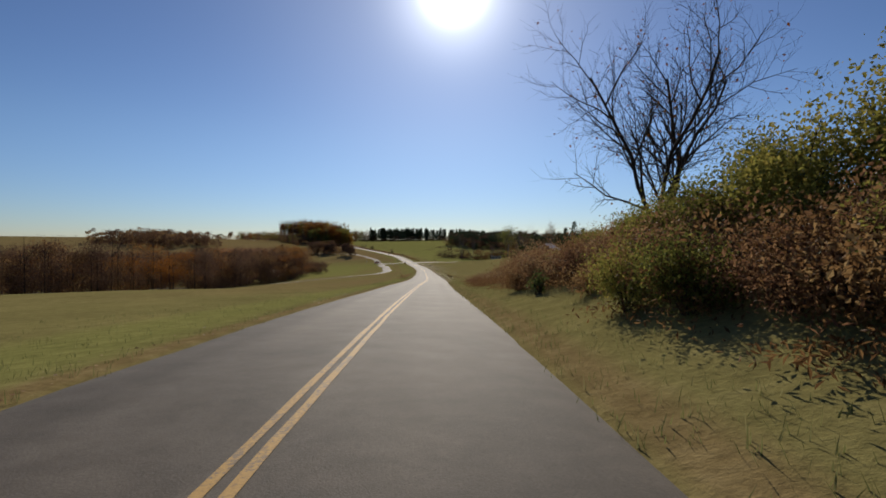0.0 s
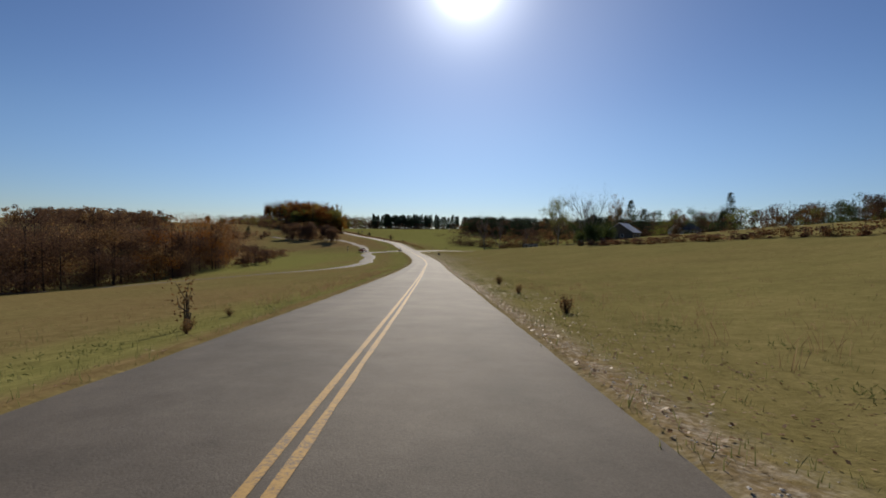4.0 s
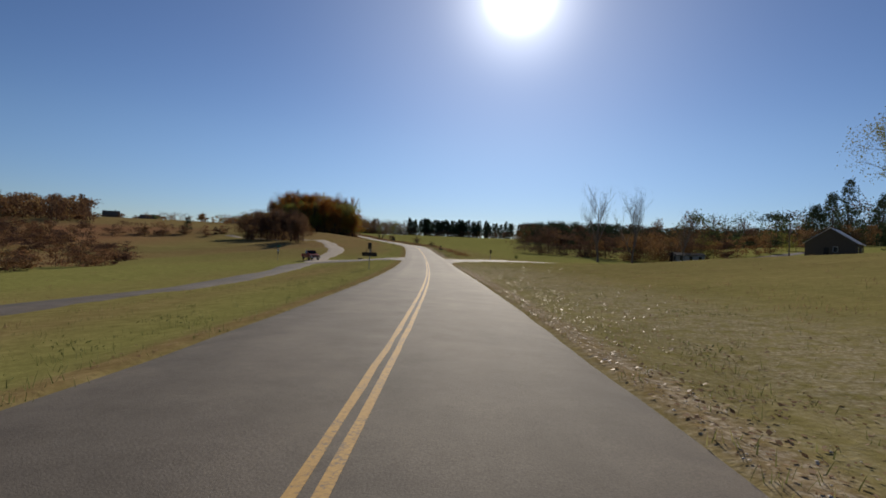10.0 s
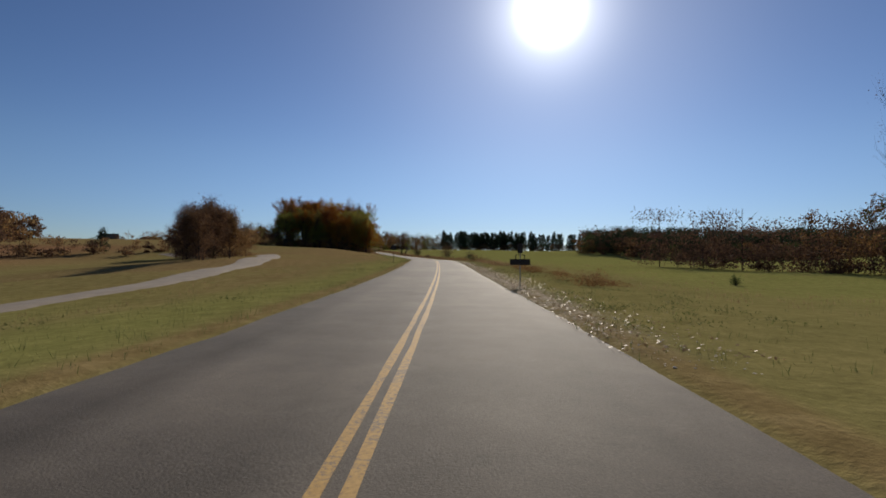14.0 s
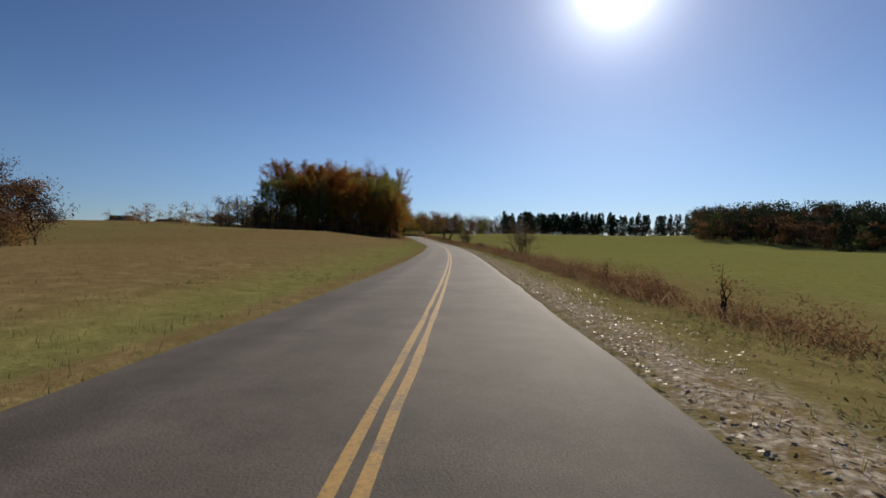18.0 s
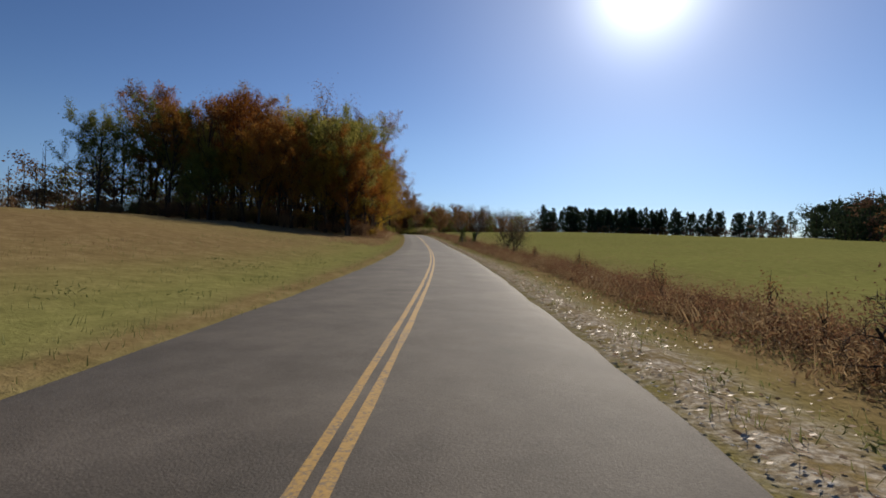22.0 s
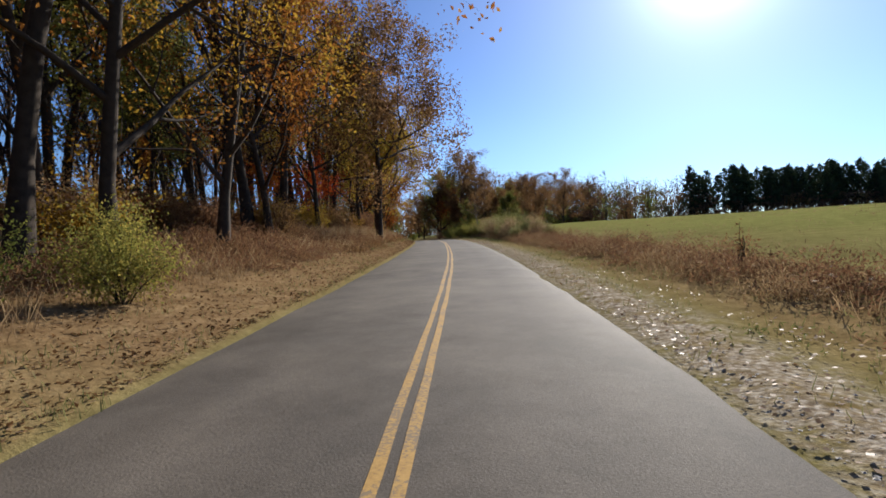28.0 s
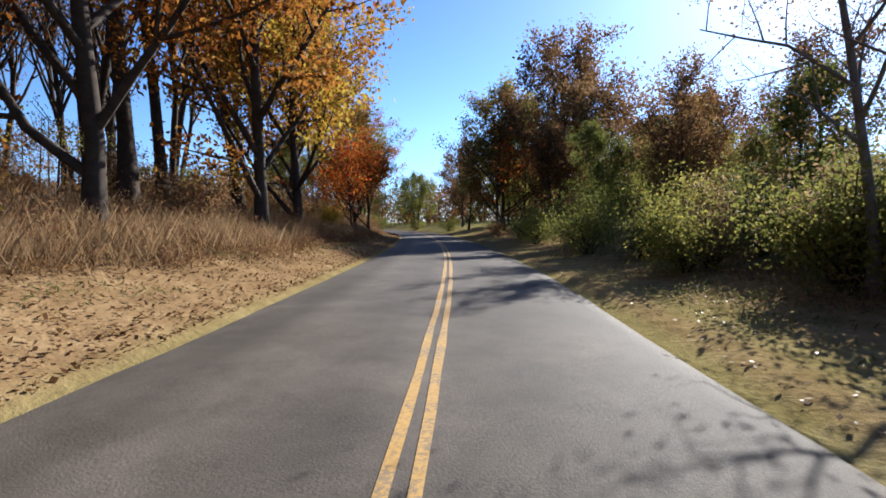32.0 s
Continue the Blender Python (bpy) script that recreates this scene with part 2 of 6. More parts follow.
def plain(name, low, high, scale=8.0, rough=0.7, metal=0.0, bump=0.15, where="object"):
    """A surface of two close colours in two scales of mottling, with a fine relief."""
    m, t, b = shader(name)
    big, fine = noise_of(t, scale, where=where), noise_of(t, scale * 9, where=where)
    c = ramp(t, big, [(0.3, low), (0.7, high)])
    c = mixed(t, 0.35, c, ramp(t, fine, [(0.3, tuple(v * 0.7 for v in low)), (0.75, high)]))
    t.links.new(c, b.inputs["Base Color"])
    b.inputs["Roughness"].default_value, b.inputs["Metallic"].default_value = rough, metal
    relief(t, b, fine, bump, 0.01)
    return m


def foliage(name, stops, through=0.55, gloss=0.08):
    """Leaves: each one its own shade, each plant its own tone; light shines through them."""
    m, t, b = shader(name)
    isle = t.nodes.new("ShaderNodeNewGeometry").outputs["Random Per Island"]
    who = t.nodes.new("ShaderNodeObjectInfo").outputs["Random"]
    mean = node(t, "ShaderNodeMath")
    mean.operation = "MULTIPLY_ADD"
    t.links.new(who, mean.inputs[0])
    mean.inputs[1].default_value = 0.45
    part_ = node(t, "ShaderNodeMath")
    part_.operation = "MULTIPLY"
    t.links.new(isle, part_.inputs[0])
    part_.inputs[1].default_value = 0.55
    t.links.new(part_.outputs[0], mean.inputs[2])
    c = ramp(t, mean.outputs[0], stops)
    dif, tra, mix, glo, out = (t.nodes.new("ShaderNode" + k) for k in ("BsdfDiffuse", "BsdfTranslucent", "MixShader", "MixShader", "OutputMaterial"))
    mix.inputs[0].default_value, glo.inputs[0].default_value = through, gloss
    t.links.new(c, dif.inputs["Color"])
    t.links.new(c, tra.inputs["Color"])
    t.links.new(dif.outputs[0], mix.inputs[1])
    t.links.new(tra.outputs[0], mix.inputs[2])
    b.inputs["Roughness"].default_value = 0.45
    t.links.new(c, b.inputs["Base Color"])
    t.links.new(mix.outputs[0], glo.inputs[1])
    t.links.new(b.outputs[0], glo.inputs[2])
    t.nodes.remove(t.nodes["Material Output"])
    t.links.new(glo.outputs[0], out.inputs["Surface"])
    return m


def make_ground():
    m, t, b = shader("meadow")
    wide, mid, fine, tiny = noise_of(t, 0.018), noise_of(t, 0.16, 5), noise_of(t, 1.7, 6, 0.65), noise_of(t, 9.0, 4, 0.7)
    green = ramp(t, mid, [(0.28, (0.140, 0.130, 0.048)), (0.5, (0.208, 0.188, 0.070)), (0.72, (0.28, 0.238, 0.095))])
    olive = ramp(t, fine, [(0.3, (0.135, 0.115, 0.046)), (0.55, (0.22, 0.19, 0.075)), (0.75, (0.32, 0.27, 0.12))])
    c = mixed(t, 0.5, green, olive)
    patch = ramp(t, wide, [(0.42, (0, 0, 0)), (0.62, (1, 1, 1))])
    c = mixed(t, mixed(t, 0.55, (0, 0, 0), patch), c, ramp(t, fine, [(0.3, (0.165, 0.135, 0.052)), (0.7, (0.27, 0.215, 0.095))]))
    dry = t.nodes.new("ShaderNodeAttribute")
    dry.attribute_name = "dry"
    c = mixed(t, dry.outputs["Fac"], c, ramp(t, fine, [(0.25, (0.14, 0.085, 0.042)), (0.5, (0.225, 0.145, 0.074)), (0.75, (0.32, 0.225, 0.12))]))
    lush = t.nodes.new("ShaderNodeAttribute")
    lush.attribute_name = "lush"
    c = mixed(t, lush.outputs["Fac"], c, ramp(t, fine, [(0.3, (0.155, 0.175, 0.046)), (0.7, (0.29, 0.305, 0.088))]))
    russet = t.nodes.new("ShaderNodeAttribute")
    russet.attribute_name = "russet"
    c = mixed(t, russet.outputs["Fac"], c, ramp(t, fine, [(0.25, (0.15, 0.068, 0.040)), (0.5, (0.235, 0.115, 0.066)), (0.75, (0.31, 0.18, 0.105))]))
    # pale specks: stones of the shoulder, and glints painted on the right-hand grass
    stony_glints = t.nodes.new("ShaderNodeAttribute")
    stony_glints.attribute_name = "stony_glints"
    speck = ramp(t, noise_of(t, 13.0, 3, 0.6), [(0.35, (0.20, 0.155, 0.105)), (0.5, (0.33, 0.275, 0.20)), (0.62, (0.50, 0.45, 0.37))])
    strew_ = mixed(t, 1.0, stony_glints.outputs["Fac"], ramp(t, noise_of(t, 2.6, 5, 0.65), [(0.36, (0, 0, 0)), (0.54, (1, 1, 1))]), "MULTIPLY")
    c = mixed(t, strew_, c, speck)
    c = mixed(t, 0.35, c, mixed(t, 1.0, c, ramp(t, tiny, [(0.3, (0.35, 0.35, 0.35)), (0.7, (1.3, 1.3, 1.25))]), "MULTIPLY"))
    t.links.new(c, b.inputs["Base Color"])
    b.inputs["Roughness"].default_value = 0.95
    b.inputs["Specular IOR Level"].default_value = 0.0
    relief(t, b, mixed(t, 0.65, fine, tiny), 0.5, 0.08)
    return m


def make_asphalt(name, low, high, pale):
    m, t, b = shader(name)
    wide, mid, grit = noise_of(t, 0.12, 5), noise_of(t, 1.3, 6, 0.65), noise_of(t, 55.0, 3, 0.7)
    c = ramp(t, mid, [(0.3, low), (0.7, high)])
    c = mixed(t, mixed(t, 0.5, (0, 0, 0), ramp(t, wide, [(0.45, (0, 0, 0)), (0.65, (1, 1, 1))])), c, pale)
    tracks = t.nodes.new("ShaderNodeAttribute")
    tracks.attribute_name = "worn"
    c = mixed(t, tracks.outputs["Fac"], c, tuple(v * 0.5 for v in low))
    c = mixed(t, 0.45, c, mixed(t, 1.0, c, ramp(t, grit, [(0.3, (0.45, 0.45, 0.45)), (0.72, (1.5, 1.5, 1.45))]), "MULTIPLY"))
    t.links.new(c, b.inputs["Base Color"])
    b.inputs["Roughness"].default_value = 0.78
    b.inputs["Specular IOR Level"].default_value = 0.14
    spots = ramp(t, noise_of(t, 0.55, 6, 0.7), [(0.35, (0.72, 0.72, 0.72)), (0.65, (1.22, 1.2, 1.17))])
    c = mixed(t, 0.75, c, mixed(t, 1.0, c, spots, "MULTIPLY"))
    t.links.new(c, b.inputs["Base Color"])
    relief(t, b, grit, 0.6, 0.008)
    return m


M_GROUND = make_ground()
M_ROAD = make_asphalt("asphalt", (0.080, 0.068, 0.056), (0.128, 0.110, 0.092), (0.162, 0.141, 0.118))
M_SIDE_ROAD = make_asphalt("worn_side_asphalt", (0.075, 0.063, 0.052), (0.115, 0.098, 0.082), (0.145, 0.125, 0.105))
M_GRAVEL = plain("gravel_surface", (0.19, 0.155, 0.118), (0.30, 0.255, 0.20), 1.2, 0.95, 0, 0.6, "world")
M_STONE = plain("pale_stone", (0.36, 0.33, 0.28), (0.66, 0.62, 0.55), 0.8, 0.85, 0, 0.3, "world")


def make_paint():
    m, t, b = shader("worn_yellow_paint")
    worn, fine = noise_of(t, 1.6, 6, 0.7), noise_of(t, 26.0, 4, 0.7)
    c = ramp(t, fine, [(0.3, (0.34, 0.19, 0.045)), (0.7, (0.52, 0.32, 0.085))])
    gap = ramp(t, mixed(t, 0.5, worn, fine), [(0.42, (1, 1, 1)), (0.5, (0.15, 0.15, 0.15))])
    c = mixed(t, mixed(t, 1.0, gap, (0.8, 0.8, 0.8), "MULTIPLY"), c, (0.17, 0.14, 0.105))
    t.links.new(c, b.inputs["Base Color"])
    b.inputs["Roughness"].default_value = 0.75
    relief(t, b, fine, 0.2, 0.004)
    return m


M_YELLOW = make_paint()
M_CREAM = plain("dull_cream_siding", (0.36, 0.32, 0.27), (0.50, 0.46, 0.39), 2, 0.8, 0, 0.2)
M_BARK = plain("grey_brown_bark", (0.026, 0.020, 0.015), (0.070, 0.052, 0.038), 5.0, 0.95, 0, 1.0)
M_BARK_PALE = plain("pale_grey_bark", (0.085, 0.072, 0.06), (0.19, 0.165, 0.14), 3.0, 0.9, 0, 0.6)
L_RUST = foliage("rust_leaves", [(0.05, (0.075, 0.026, 0.008)), (0.35, (0.20, 0.068, 0.014)), (0.65, (0.30, 0.125, 0.024)), (0.95, (0.36, 0.20, 0.045))])
L_GOLD = foliage("golden_leaves", [(0.05, (0.13, 0.07, 0.012)), (0.4, (0.33, 0.19, 0.024)), (0.7, (0.40, 0.28, 0.04)), (0.95, (0.30, 0.27, 0.05))])
L_OLIVE = foliage("yellow_green_leaves", [(0.05, (0.065, 0.08, 0.022)), (0.4, (0.14, 0.15, 0.036)), (0.7, (0.24, 0.225, 0.052)), (0.95, (0.36, 0.29, 0.07))])
L_RED = foliage("red_leaves", [(0.05, (0.17, 0.022, 0.010)), (0.4, (0.40, 0.05, 0.014)), (0.7, (0.46, 0.13, 0.02)), (0.95, (0.42, 0.21, 0.035))])
L_BROWN = foliage("brown_leaves", [(0.05, (0.06, 0.034, 0.017)), (0.4, (0.135, 0.072, 0.03)), (0.7, (0.24, 0.14, 0.06)), (0.95, (0.31, 0.21, 0.095))], 0.55)
L_DULL = foliage("dull_brown_leaves", [(0.05, (0.050, 0.032, 0.024)), (0.4, (0.105, 0.062, 0.042)), (0.7, (0.155, 0.090, 0.055)), (0.95, (0.21, 0.12, 0.055))], 0.35)
L_GREEN = foliage("dark_green_leaves", [(0.05, (0.032, 0.048, 0.018)), (0.4, (0.066, 0.09, 0.03)), (0.7, (0.11, 0.135, 0.042)), (0.95, (0.19, 0.19, 0.055))], 0.45)
L_PINE = foliage("pine_needles", [(0.05, (0.018, 0.030, 0.018)), (0.5, (0.038, 0.056, 0.030)), (0.95, (0.075, 0.092, 0.042))], 0.25)
L_STRAW = foliage("dry_stalks", [(0.05, (0.13, 0.08, 0.042)), (0.4, (0.24, 0.16, 0.085)), (0.7, (0.34, 0.24, 0.13)), (0.95, (0.45, 0.34, 0.20))], 0.5)
L_BRAMBLE = foliage("red_brown_brambles", [(0.05, (0.10, 0.052, 0.030)), (0.4, (0.19, 0.10, 0.055)), (0.7, (0.265, 0.155, 0.075)), (0.95, (0.33, 0.25, 0.12))], 0.5)
L_GRASS = foliage("grass_blades", [(0.05, (0.075, 0.085, 0.032)), (0.4, (0.145, 0.155, 0.055)), (0.7, (0.225, 0.22, 0.085)), (0.95, (0.36, 0.31, 0.15))], 0.45)
L_LITTER = foliage("fallen_leaves", [(0.05, (0.12, 0.065, 0.03)), (0.4, (0.25, 0.15, 0.075)), (0.7, (0.36, 0.25, 0.15)), (0.95, (0.62, 0.56, 0.47))], 0.5, 0.3)
M_STEEL = plain("galvanized_steel", (0.22, 0.22, 0.215), (0.36, 0.36, 0.35), 4, 0.5, 0.7, 0.1)
M_SIGN_BACK = plain("dull_sign_back", (0.12, 0.11, 0.105), (0.18, 0.17, 0.16), 3, 0.7, 0.2, 0.05)
M_DARK = plain("dark_weathered_board", (0.030, 0.024, 0.020), (0.06, 0.05, 0.042), 5, 0.8, 0, 0.2)
M_RED_PAINT = plain("faded_red_car_paint", (0.26, 0.022, 0.018), (0.36, 0.04, 0.03), 2, 0.35, 0, 0.03)
M_GLASS = plain("dark_window_glass", (0.012, 0.014, 0.016), (0.02, 0.022, 0.025), 2, 0.08, 0, 0.0)
M_RUBBER = plain("tyre_rubber", (0.014, 0.014, 0.014), (0.03, 0.03, 0.03), 6, 0.85, 0, 0.2)
M_CHROME = plain("dull_chrome", (0.40, 0.40, 0.40), (0.55, 0.55, 0.55), 4, 0.25, 1.0, 0.02)
M_WHITE = plain("white_painted_boards", (0.62, 0.58, 0.52), (0.74, 0.70, 0.64), 2, 0.7, 0, 0.2)
M_ROOF = plain("pale_metal_roof", (0.42, 0.40, 0.37), (0.60, 0.58, 0.54), 1.5, 0.45, 0.0, 0.1)
M_ROOF_DARK = plain("grey_shingle_roof", (0.075, 0.07, 0.066), (0.13, 0.125, 0.12), 3, 0.9, 0, 0.4)
M_GREEN_SIGN = plain("green_sign_sheet", (0.02, 0.16, 0.09), (0.03, 0.21, 0.12), 4, 0.4, 0, 0.02)
M_WOOD = plain("weathered_wood", (0.075, 0.055, 0.04), (0.17, 0.135, 0.10), 6, 0.9, 0, 0.5)

# ---- ground, road and side roads ----
def mesh_of(name, verts, faces, material, smooth=False):
    me = bpy.data.meshes.new(name)
    me.from_pydata(verts, [], faces)
    if smooth:
        me.polygons.foreach_set("use_smooth", [True] * len(me.polygons))
    me.materials.append(material)
    return me


def sheet(name, X, Y, Z, material, **marks):
    """A smooth sheet over a grid of places; marks: a value for each place, kept as an attribute."""
    n, m = X.shape
    idx = np.arange(n * m).reshape(n, m)
    f = np.stack([idx[:-1, :-1], idx[:-1, 1:], idx[1:, 1:], idx[1:, :-1]], -1).reshape(-1, 4)
    me = mesh_of(name, np.stack([X, Y, Z], -1).reshape(-1, 3).tolist(), f.tolist(), material, True)
    for key, value in marks.items():
        me.attributes.new(key, "FLOAT", "POINT").data.foreach_set("value", np.asarray(value, np.float32).ravel())
    return new(name, me)


# side roads: middle line and half width
def lane_line(rows):
    """Places from stations and offsets along the main road."""
    return [tuple(float(v) for v in land(a, b)[:2]) for a, b in rows]


LANE_BACK = (lane_line([(294.2, -1.5), (294.8, -5), (296, -9), (296.5, -13), (293, -16.5), (282, -16), (268, -15), (243, -15.3), (222, -14.8), (204, -20), (190, -38), (176, -66), (150, -120)]), 2.3)
LANE_GRAVEL = (lane_line([(296.5, -13), (300.5, -15.4), (305, -16.8), (312, -17.2), (322, -17), (336, -17.8), (355, -21), (372, -24), (388, -28), (415, -40), (440, -66)]), 2.0)
LANE_RIGHT = (lane_line([(294.2, 1.5), (295.6, 5), (298.5, 10), (304, 17), (313, 28), (326, 45), (340, 72), (352, 120)]), 2.7)


def smooth_line(points, step):
    k = np.array(points, float)
    k = np.vstack([2 * k[0] - k[1], k, 2 * k[-1] - k[-2]])
    u = np.linspace(0, 1, 16, endpoint=False)[:, None]
    p = np.vstack([0.5 * (2 * b + (c - a) * u + (2 * a - 5 * b + 4 * c - d) * u**2 + (3 * b - a - 3 * c + d) * u**3) for a, b, c, d in zip(k[:-3], k[1:-2], k[2:-1], k[3:])] + [k[-2:-1]])
    s = np.r_[0, np.cumsum(np.hypot(*np.diff(p, axis=0).T))]
    t = np.arange(0, s[-1], step)
    return np.stack([np.interp(t, s, c) for c in p.T], 1)


LANES = [smooth_line(points, 2.0) for points, _half in (LANE_BACK, LANE_GRAVEL, LANE_RIGHT)]


def off_lanes(x, y):
    """Distance to the nearest side road's middle line."""
    return min(float(np.min(np.hypot(line[:, 0] - x, line[:, 1] - y))) for line in LANES)


def band(value, low, high, soft):
    return np.clip((value - low) / soft, 0, 1) * np.clip((high - value) / soft, 0, 1)


rng = np.random.default_rng(3)
S = np.r_[-3000, -1200, -400, np.arange(-150, 700, 1.5), np.arange(700, 860, 4.0), 1100, 1600, 3500]
side = np.r_[2.5, 2.85, 3.1, 3.4, 3.8, 4.3, 5, 5.8, 6.8, 8, 9.5, 11.5, 14, 17, 21, 26, 32, 40, 50, 62, 76, 95, 120, 150, 190, 260, 400, 700, 1500, 3500]
SS, DD = np.meshgrid(S, np.r_[-side[::-1], side], indexing="ij")
X, Y, Z = land(SS, DD)
Z = Z - 0.06 * (np.abs(DD) < 2.95) + rng.normal(0, 0.018, Z.shape) * (np.abs(DD) > 3.3) * (np.abs(DD) < 20)
patchy = 0.5 + 0.5 * np.sin(X * 0.11 + 1.7 * np.sin(Y * 0.05)) * np.sin(Y * 0.083 + 0.6)
dry = np.maximum.reduce([
    0.6 * band(SS, 110, 205, 30) * band(DD, -60, -8, 12) * (0.25 + 0.75 * patchy) * 0.8,
    0.75 * band(SS, 285, 360, 25) * band(DD, -92, -52, 10),
    0.5 * band(SS, 330, 900, 50) * band(DD, -400, -66, 12),
    0.85 * band(SS, 505, 720, 14) * band(DD, -60, -3.9, 1.2),
    0.95 * band(SS, 572, 760, 10) * band(DD, -60, -3.0, 0.3),
    0.72 * band(SS, 300, 560, 30) * band(DD, -60, -4.5, 2.5) * (0.3 + 0.7 * patchy),
    0.55 * band(SS, 40, 300, 30) * band(DD, -30, -4.5, 3) * patchy,
    0.75 * band(SS, 318, 372, 12) * band(DD, -24, -6, 4) * patchy,
    0.6 * band(SS, -40, 66, 10) * band(DD, 6.0, 30, 2),
    0.7 * band(SS, 440, 720, 25) * band(DD, 3.6, 9.5, 1.5),
    0.55 * band(np.abs(DD), 2.8, 3.7, 0.3),
])
lush = np.maximum.reduce([0.55 * band(SS, 200, 345, 20) * band(DD, -56, -9, 4), 0.45 * band(DD, -9, -3.4, 1.2) * (SS < 560), 0.6 * band(SS, 300, 900, 40) * band(DD, 12, 400, 6)])
# two bands of shoulder stones; the third paints glints on leaves and grass
stony_glints = np.maximum.reduce([band(SS, 303, 645, 8) * band(DD, 2.3, 4.2, 0.7), 0.7 * band(SS, 60, 292, 20) * band(DD, 2.7, 4.0, 0.6), 0.45 * band(SS, 195, 290, 20) * band(DD, 3, 11, 3)])
ground = tagged(sheet("ground", X, Y, Z, M_GROUND, dry=dry, lush=lush * (1 - dry), stony_glints=stony_glints, russet=0.9 * band(SS, 338, 480, 18) * band(DD, -150, -74, 10) * (0.55 + 0.45 * patchy)), "rolling autumn meadow of green and dry brown grass", "ground", kind="structure")

across = np.r_[-2.95, -2.6, -2.1, -1.6, -1.1, -0.5, 0, 0.5, 1.1, 1.6, 2.1, 2.6, 2.95]
SS, DD = np.meshgrid(np.arange(-150, 850, 1.0), across, indexing="ij")
edge = np.abs(DD) > 2.9
DD = DD + edge * np.sign(DD) * (0.035 * np.sin(SS * 0.9) * np.sin(SS * 0.37 + 1) + rng.normal(0, 0.02, DD.shape))
DD = np.where(DD > 0, DD * np.interp(SS, (140, 190, 280, 302, 330), (1.0, 0.96, 1.0, 1.0, 0.90)), DD)
X, Y, _ = land(SS, DD)
_, _, Z = land(SS, DD * 1e-4)
Z = Z + 0.03 * (1 - (DD / 3) ** 2) - 0.05 * edge
worn = 0.8 * np.maximum.reduce([np.exp(-((np.abs(DD) - o) / 0.33) ** 2) for o in (0.75, 2.25)]) * (0.6 + 0.4 * np.sin(SS * 0.05)) + 0.35 * np.exp(-((DD - 1.5) / 0.3) ** 2)
road = tagged(sheet("road", X, Y, Z, M_ROAD, worn=worn), "two-lane country road of worn grey asphalt", "road", kind="structure")


def stripe(a, b, offset, name="centre_line"):
    SS, DD = np.meshgrid(np.r_[np.arange(a, b, 1.0), b], np.r_[offset - 0.045, offset + 0.045], indexing="ij")
    DD = DD + np.interp(SS, (0, 70, 160, 188, 255, 300, 365, 430, 510, 600), (-0.10, -0.06, -0.22, -0.10, -0.02, 0.0, 0.12, 0.02, -0.08, -0.06))
    DD = DD + rng.normal(0, 0.006, DD.shape)
    X, Y, _ = land(SS, DD)
    _, _, Z = land(SS, DD * 1e-4)
    Z = Z + 0.03 * (1 - (DD / 3) ** 2) + 0.006
    return tagged(sheet(name, X, Y, Z, M_YELLOW), "worn yellow double centre line on the asphalt", "road marking", kind="structure")


for o in (0.02, 0.19):
    stripe(-150, 287.0, o)
    stripe(293.2, 840, o)
for k in range(4):
    for o in (0.02, 0.19):
        stripe(288 + 1.3 * k, 288.65 + 1.3 * k, o)


def lane(name, points, half, material, label, lift):
    line = smooth_line(points, 1.0)
    way = np.gradient(line, axis=0)
    way /= np.hypot(*way.T)[:, None]
    offs = np.linspace(-1, 1, 9)
    n = np.arange(len(line))
    flare = half * (1 + 0.75 * np.exp(-n / 4.5)) + 0.15 * np.sin(n * 0.7)
    X = line[:, :1] + way[:, 1:] * offs * flare[:, None]
    Y = line[:, 1:] - way[:, :1] * offs * flare[:, None]
    Z, D = exact_z(X, Y)
    Z = Z + lift - (lift + 0.10) * np.abs(offs) ** 6 - 0.16 * (np.abs(D) < 2.9)
    return tagged(sheet(name, X, Y, Z, material, worn=np.zeros(X.shape)), label, "road", kind="structure")


lane("side_road_1", *LANE_BACK, M_SIDE_ROAD, "narrow paved lane that leaves the junction", 0.07)
lane("side_road_2", *LANE_GRAVEL, M_GRAVEL, "pale gravel farm lane that climbs past the field", 0.09)
lane("side_road_3", *LANE_RIGHT, M_SIDE_ROAD, "paved side road that leaves the junction", 0.07)


def apron(name, offs, near_edge, far_edge, label):
    """The flared mouth of a side road between two curves of stations, over the offsets offs."""
    D = np.linspace(offs[0], offs[-1], 26)
    key = np.abs(np.array(offs))
    a, b = np.interp(np.abs(D), key, near_edge), np.interp(np.abs(D), key, far_edge)
    f = np.linspace(0, 1, 14)
    SS = a[:, None] + (b - a)[:, None] * f
    DD = np.broadcast_to(D[:, None], SS.shape)
    X, Y, Z = land(SS, DD)
    rim = np.abs(2 * f - 1) ** 8
    Z = Z + np.clip((np.abs(DD) - 2.7) / 1.5, 0, 1) * 0.085 - 0.012 - 0.13 * rim
    return tagged(sheet(name, X, Y, Z, M_SIDE_ROAD, worn=np.zeros(X.shape)), label, "road", kind="structure")


apron("side_road_4", (-2.7, -3.8, -5.3, -7.8, -10.5, -14.0), (286.2, 289.0, 291.0, 292.9, 293.6, 294.0), (299.0, 297.6, 297.2, 297.6, 298.2, 299.0), "flared dark asphalt mouth of the lane")
apron("side_road_5", (2.7, 3.3, 4.6, 6.3, 9.0, 13.0), (278.0, 285.5, 290.6, 293.6, 296.2, 299.6), (300.5, 299.6, 299.4, 300.4, 302.6, 306.0), "flared dark asphalt mouth of the side road")


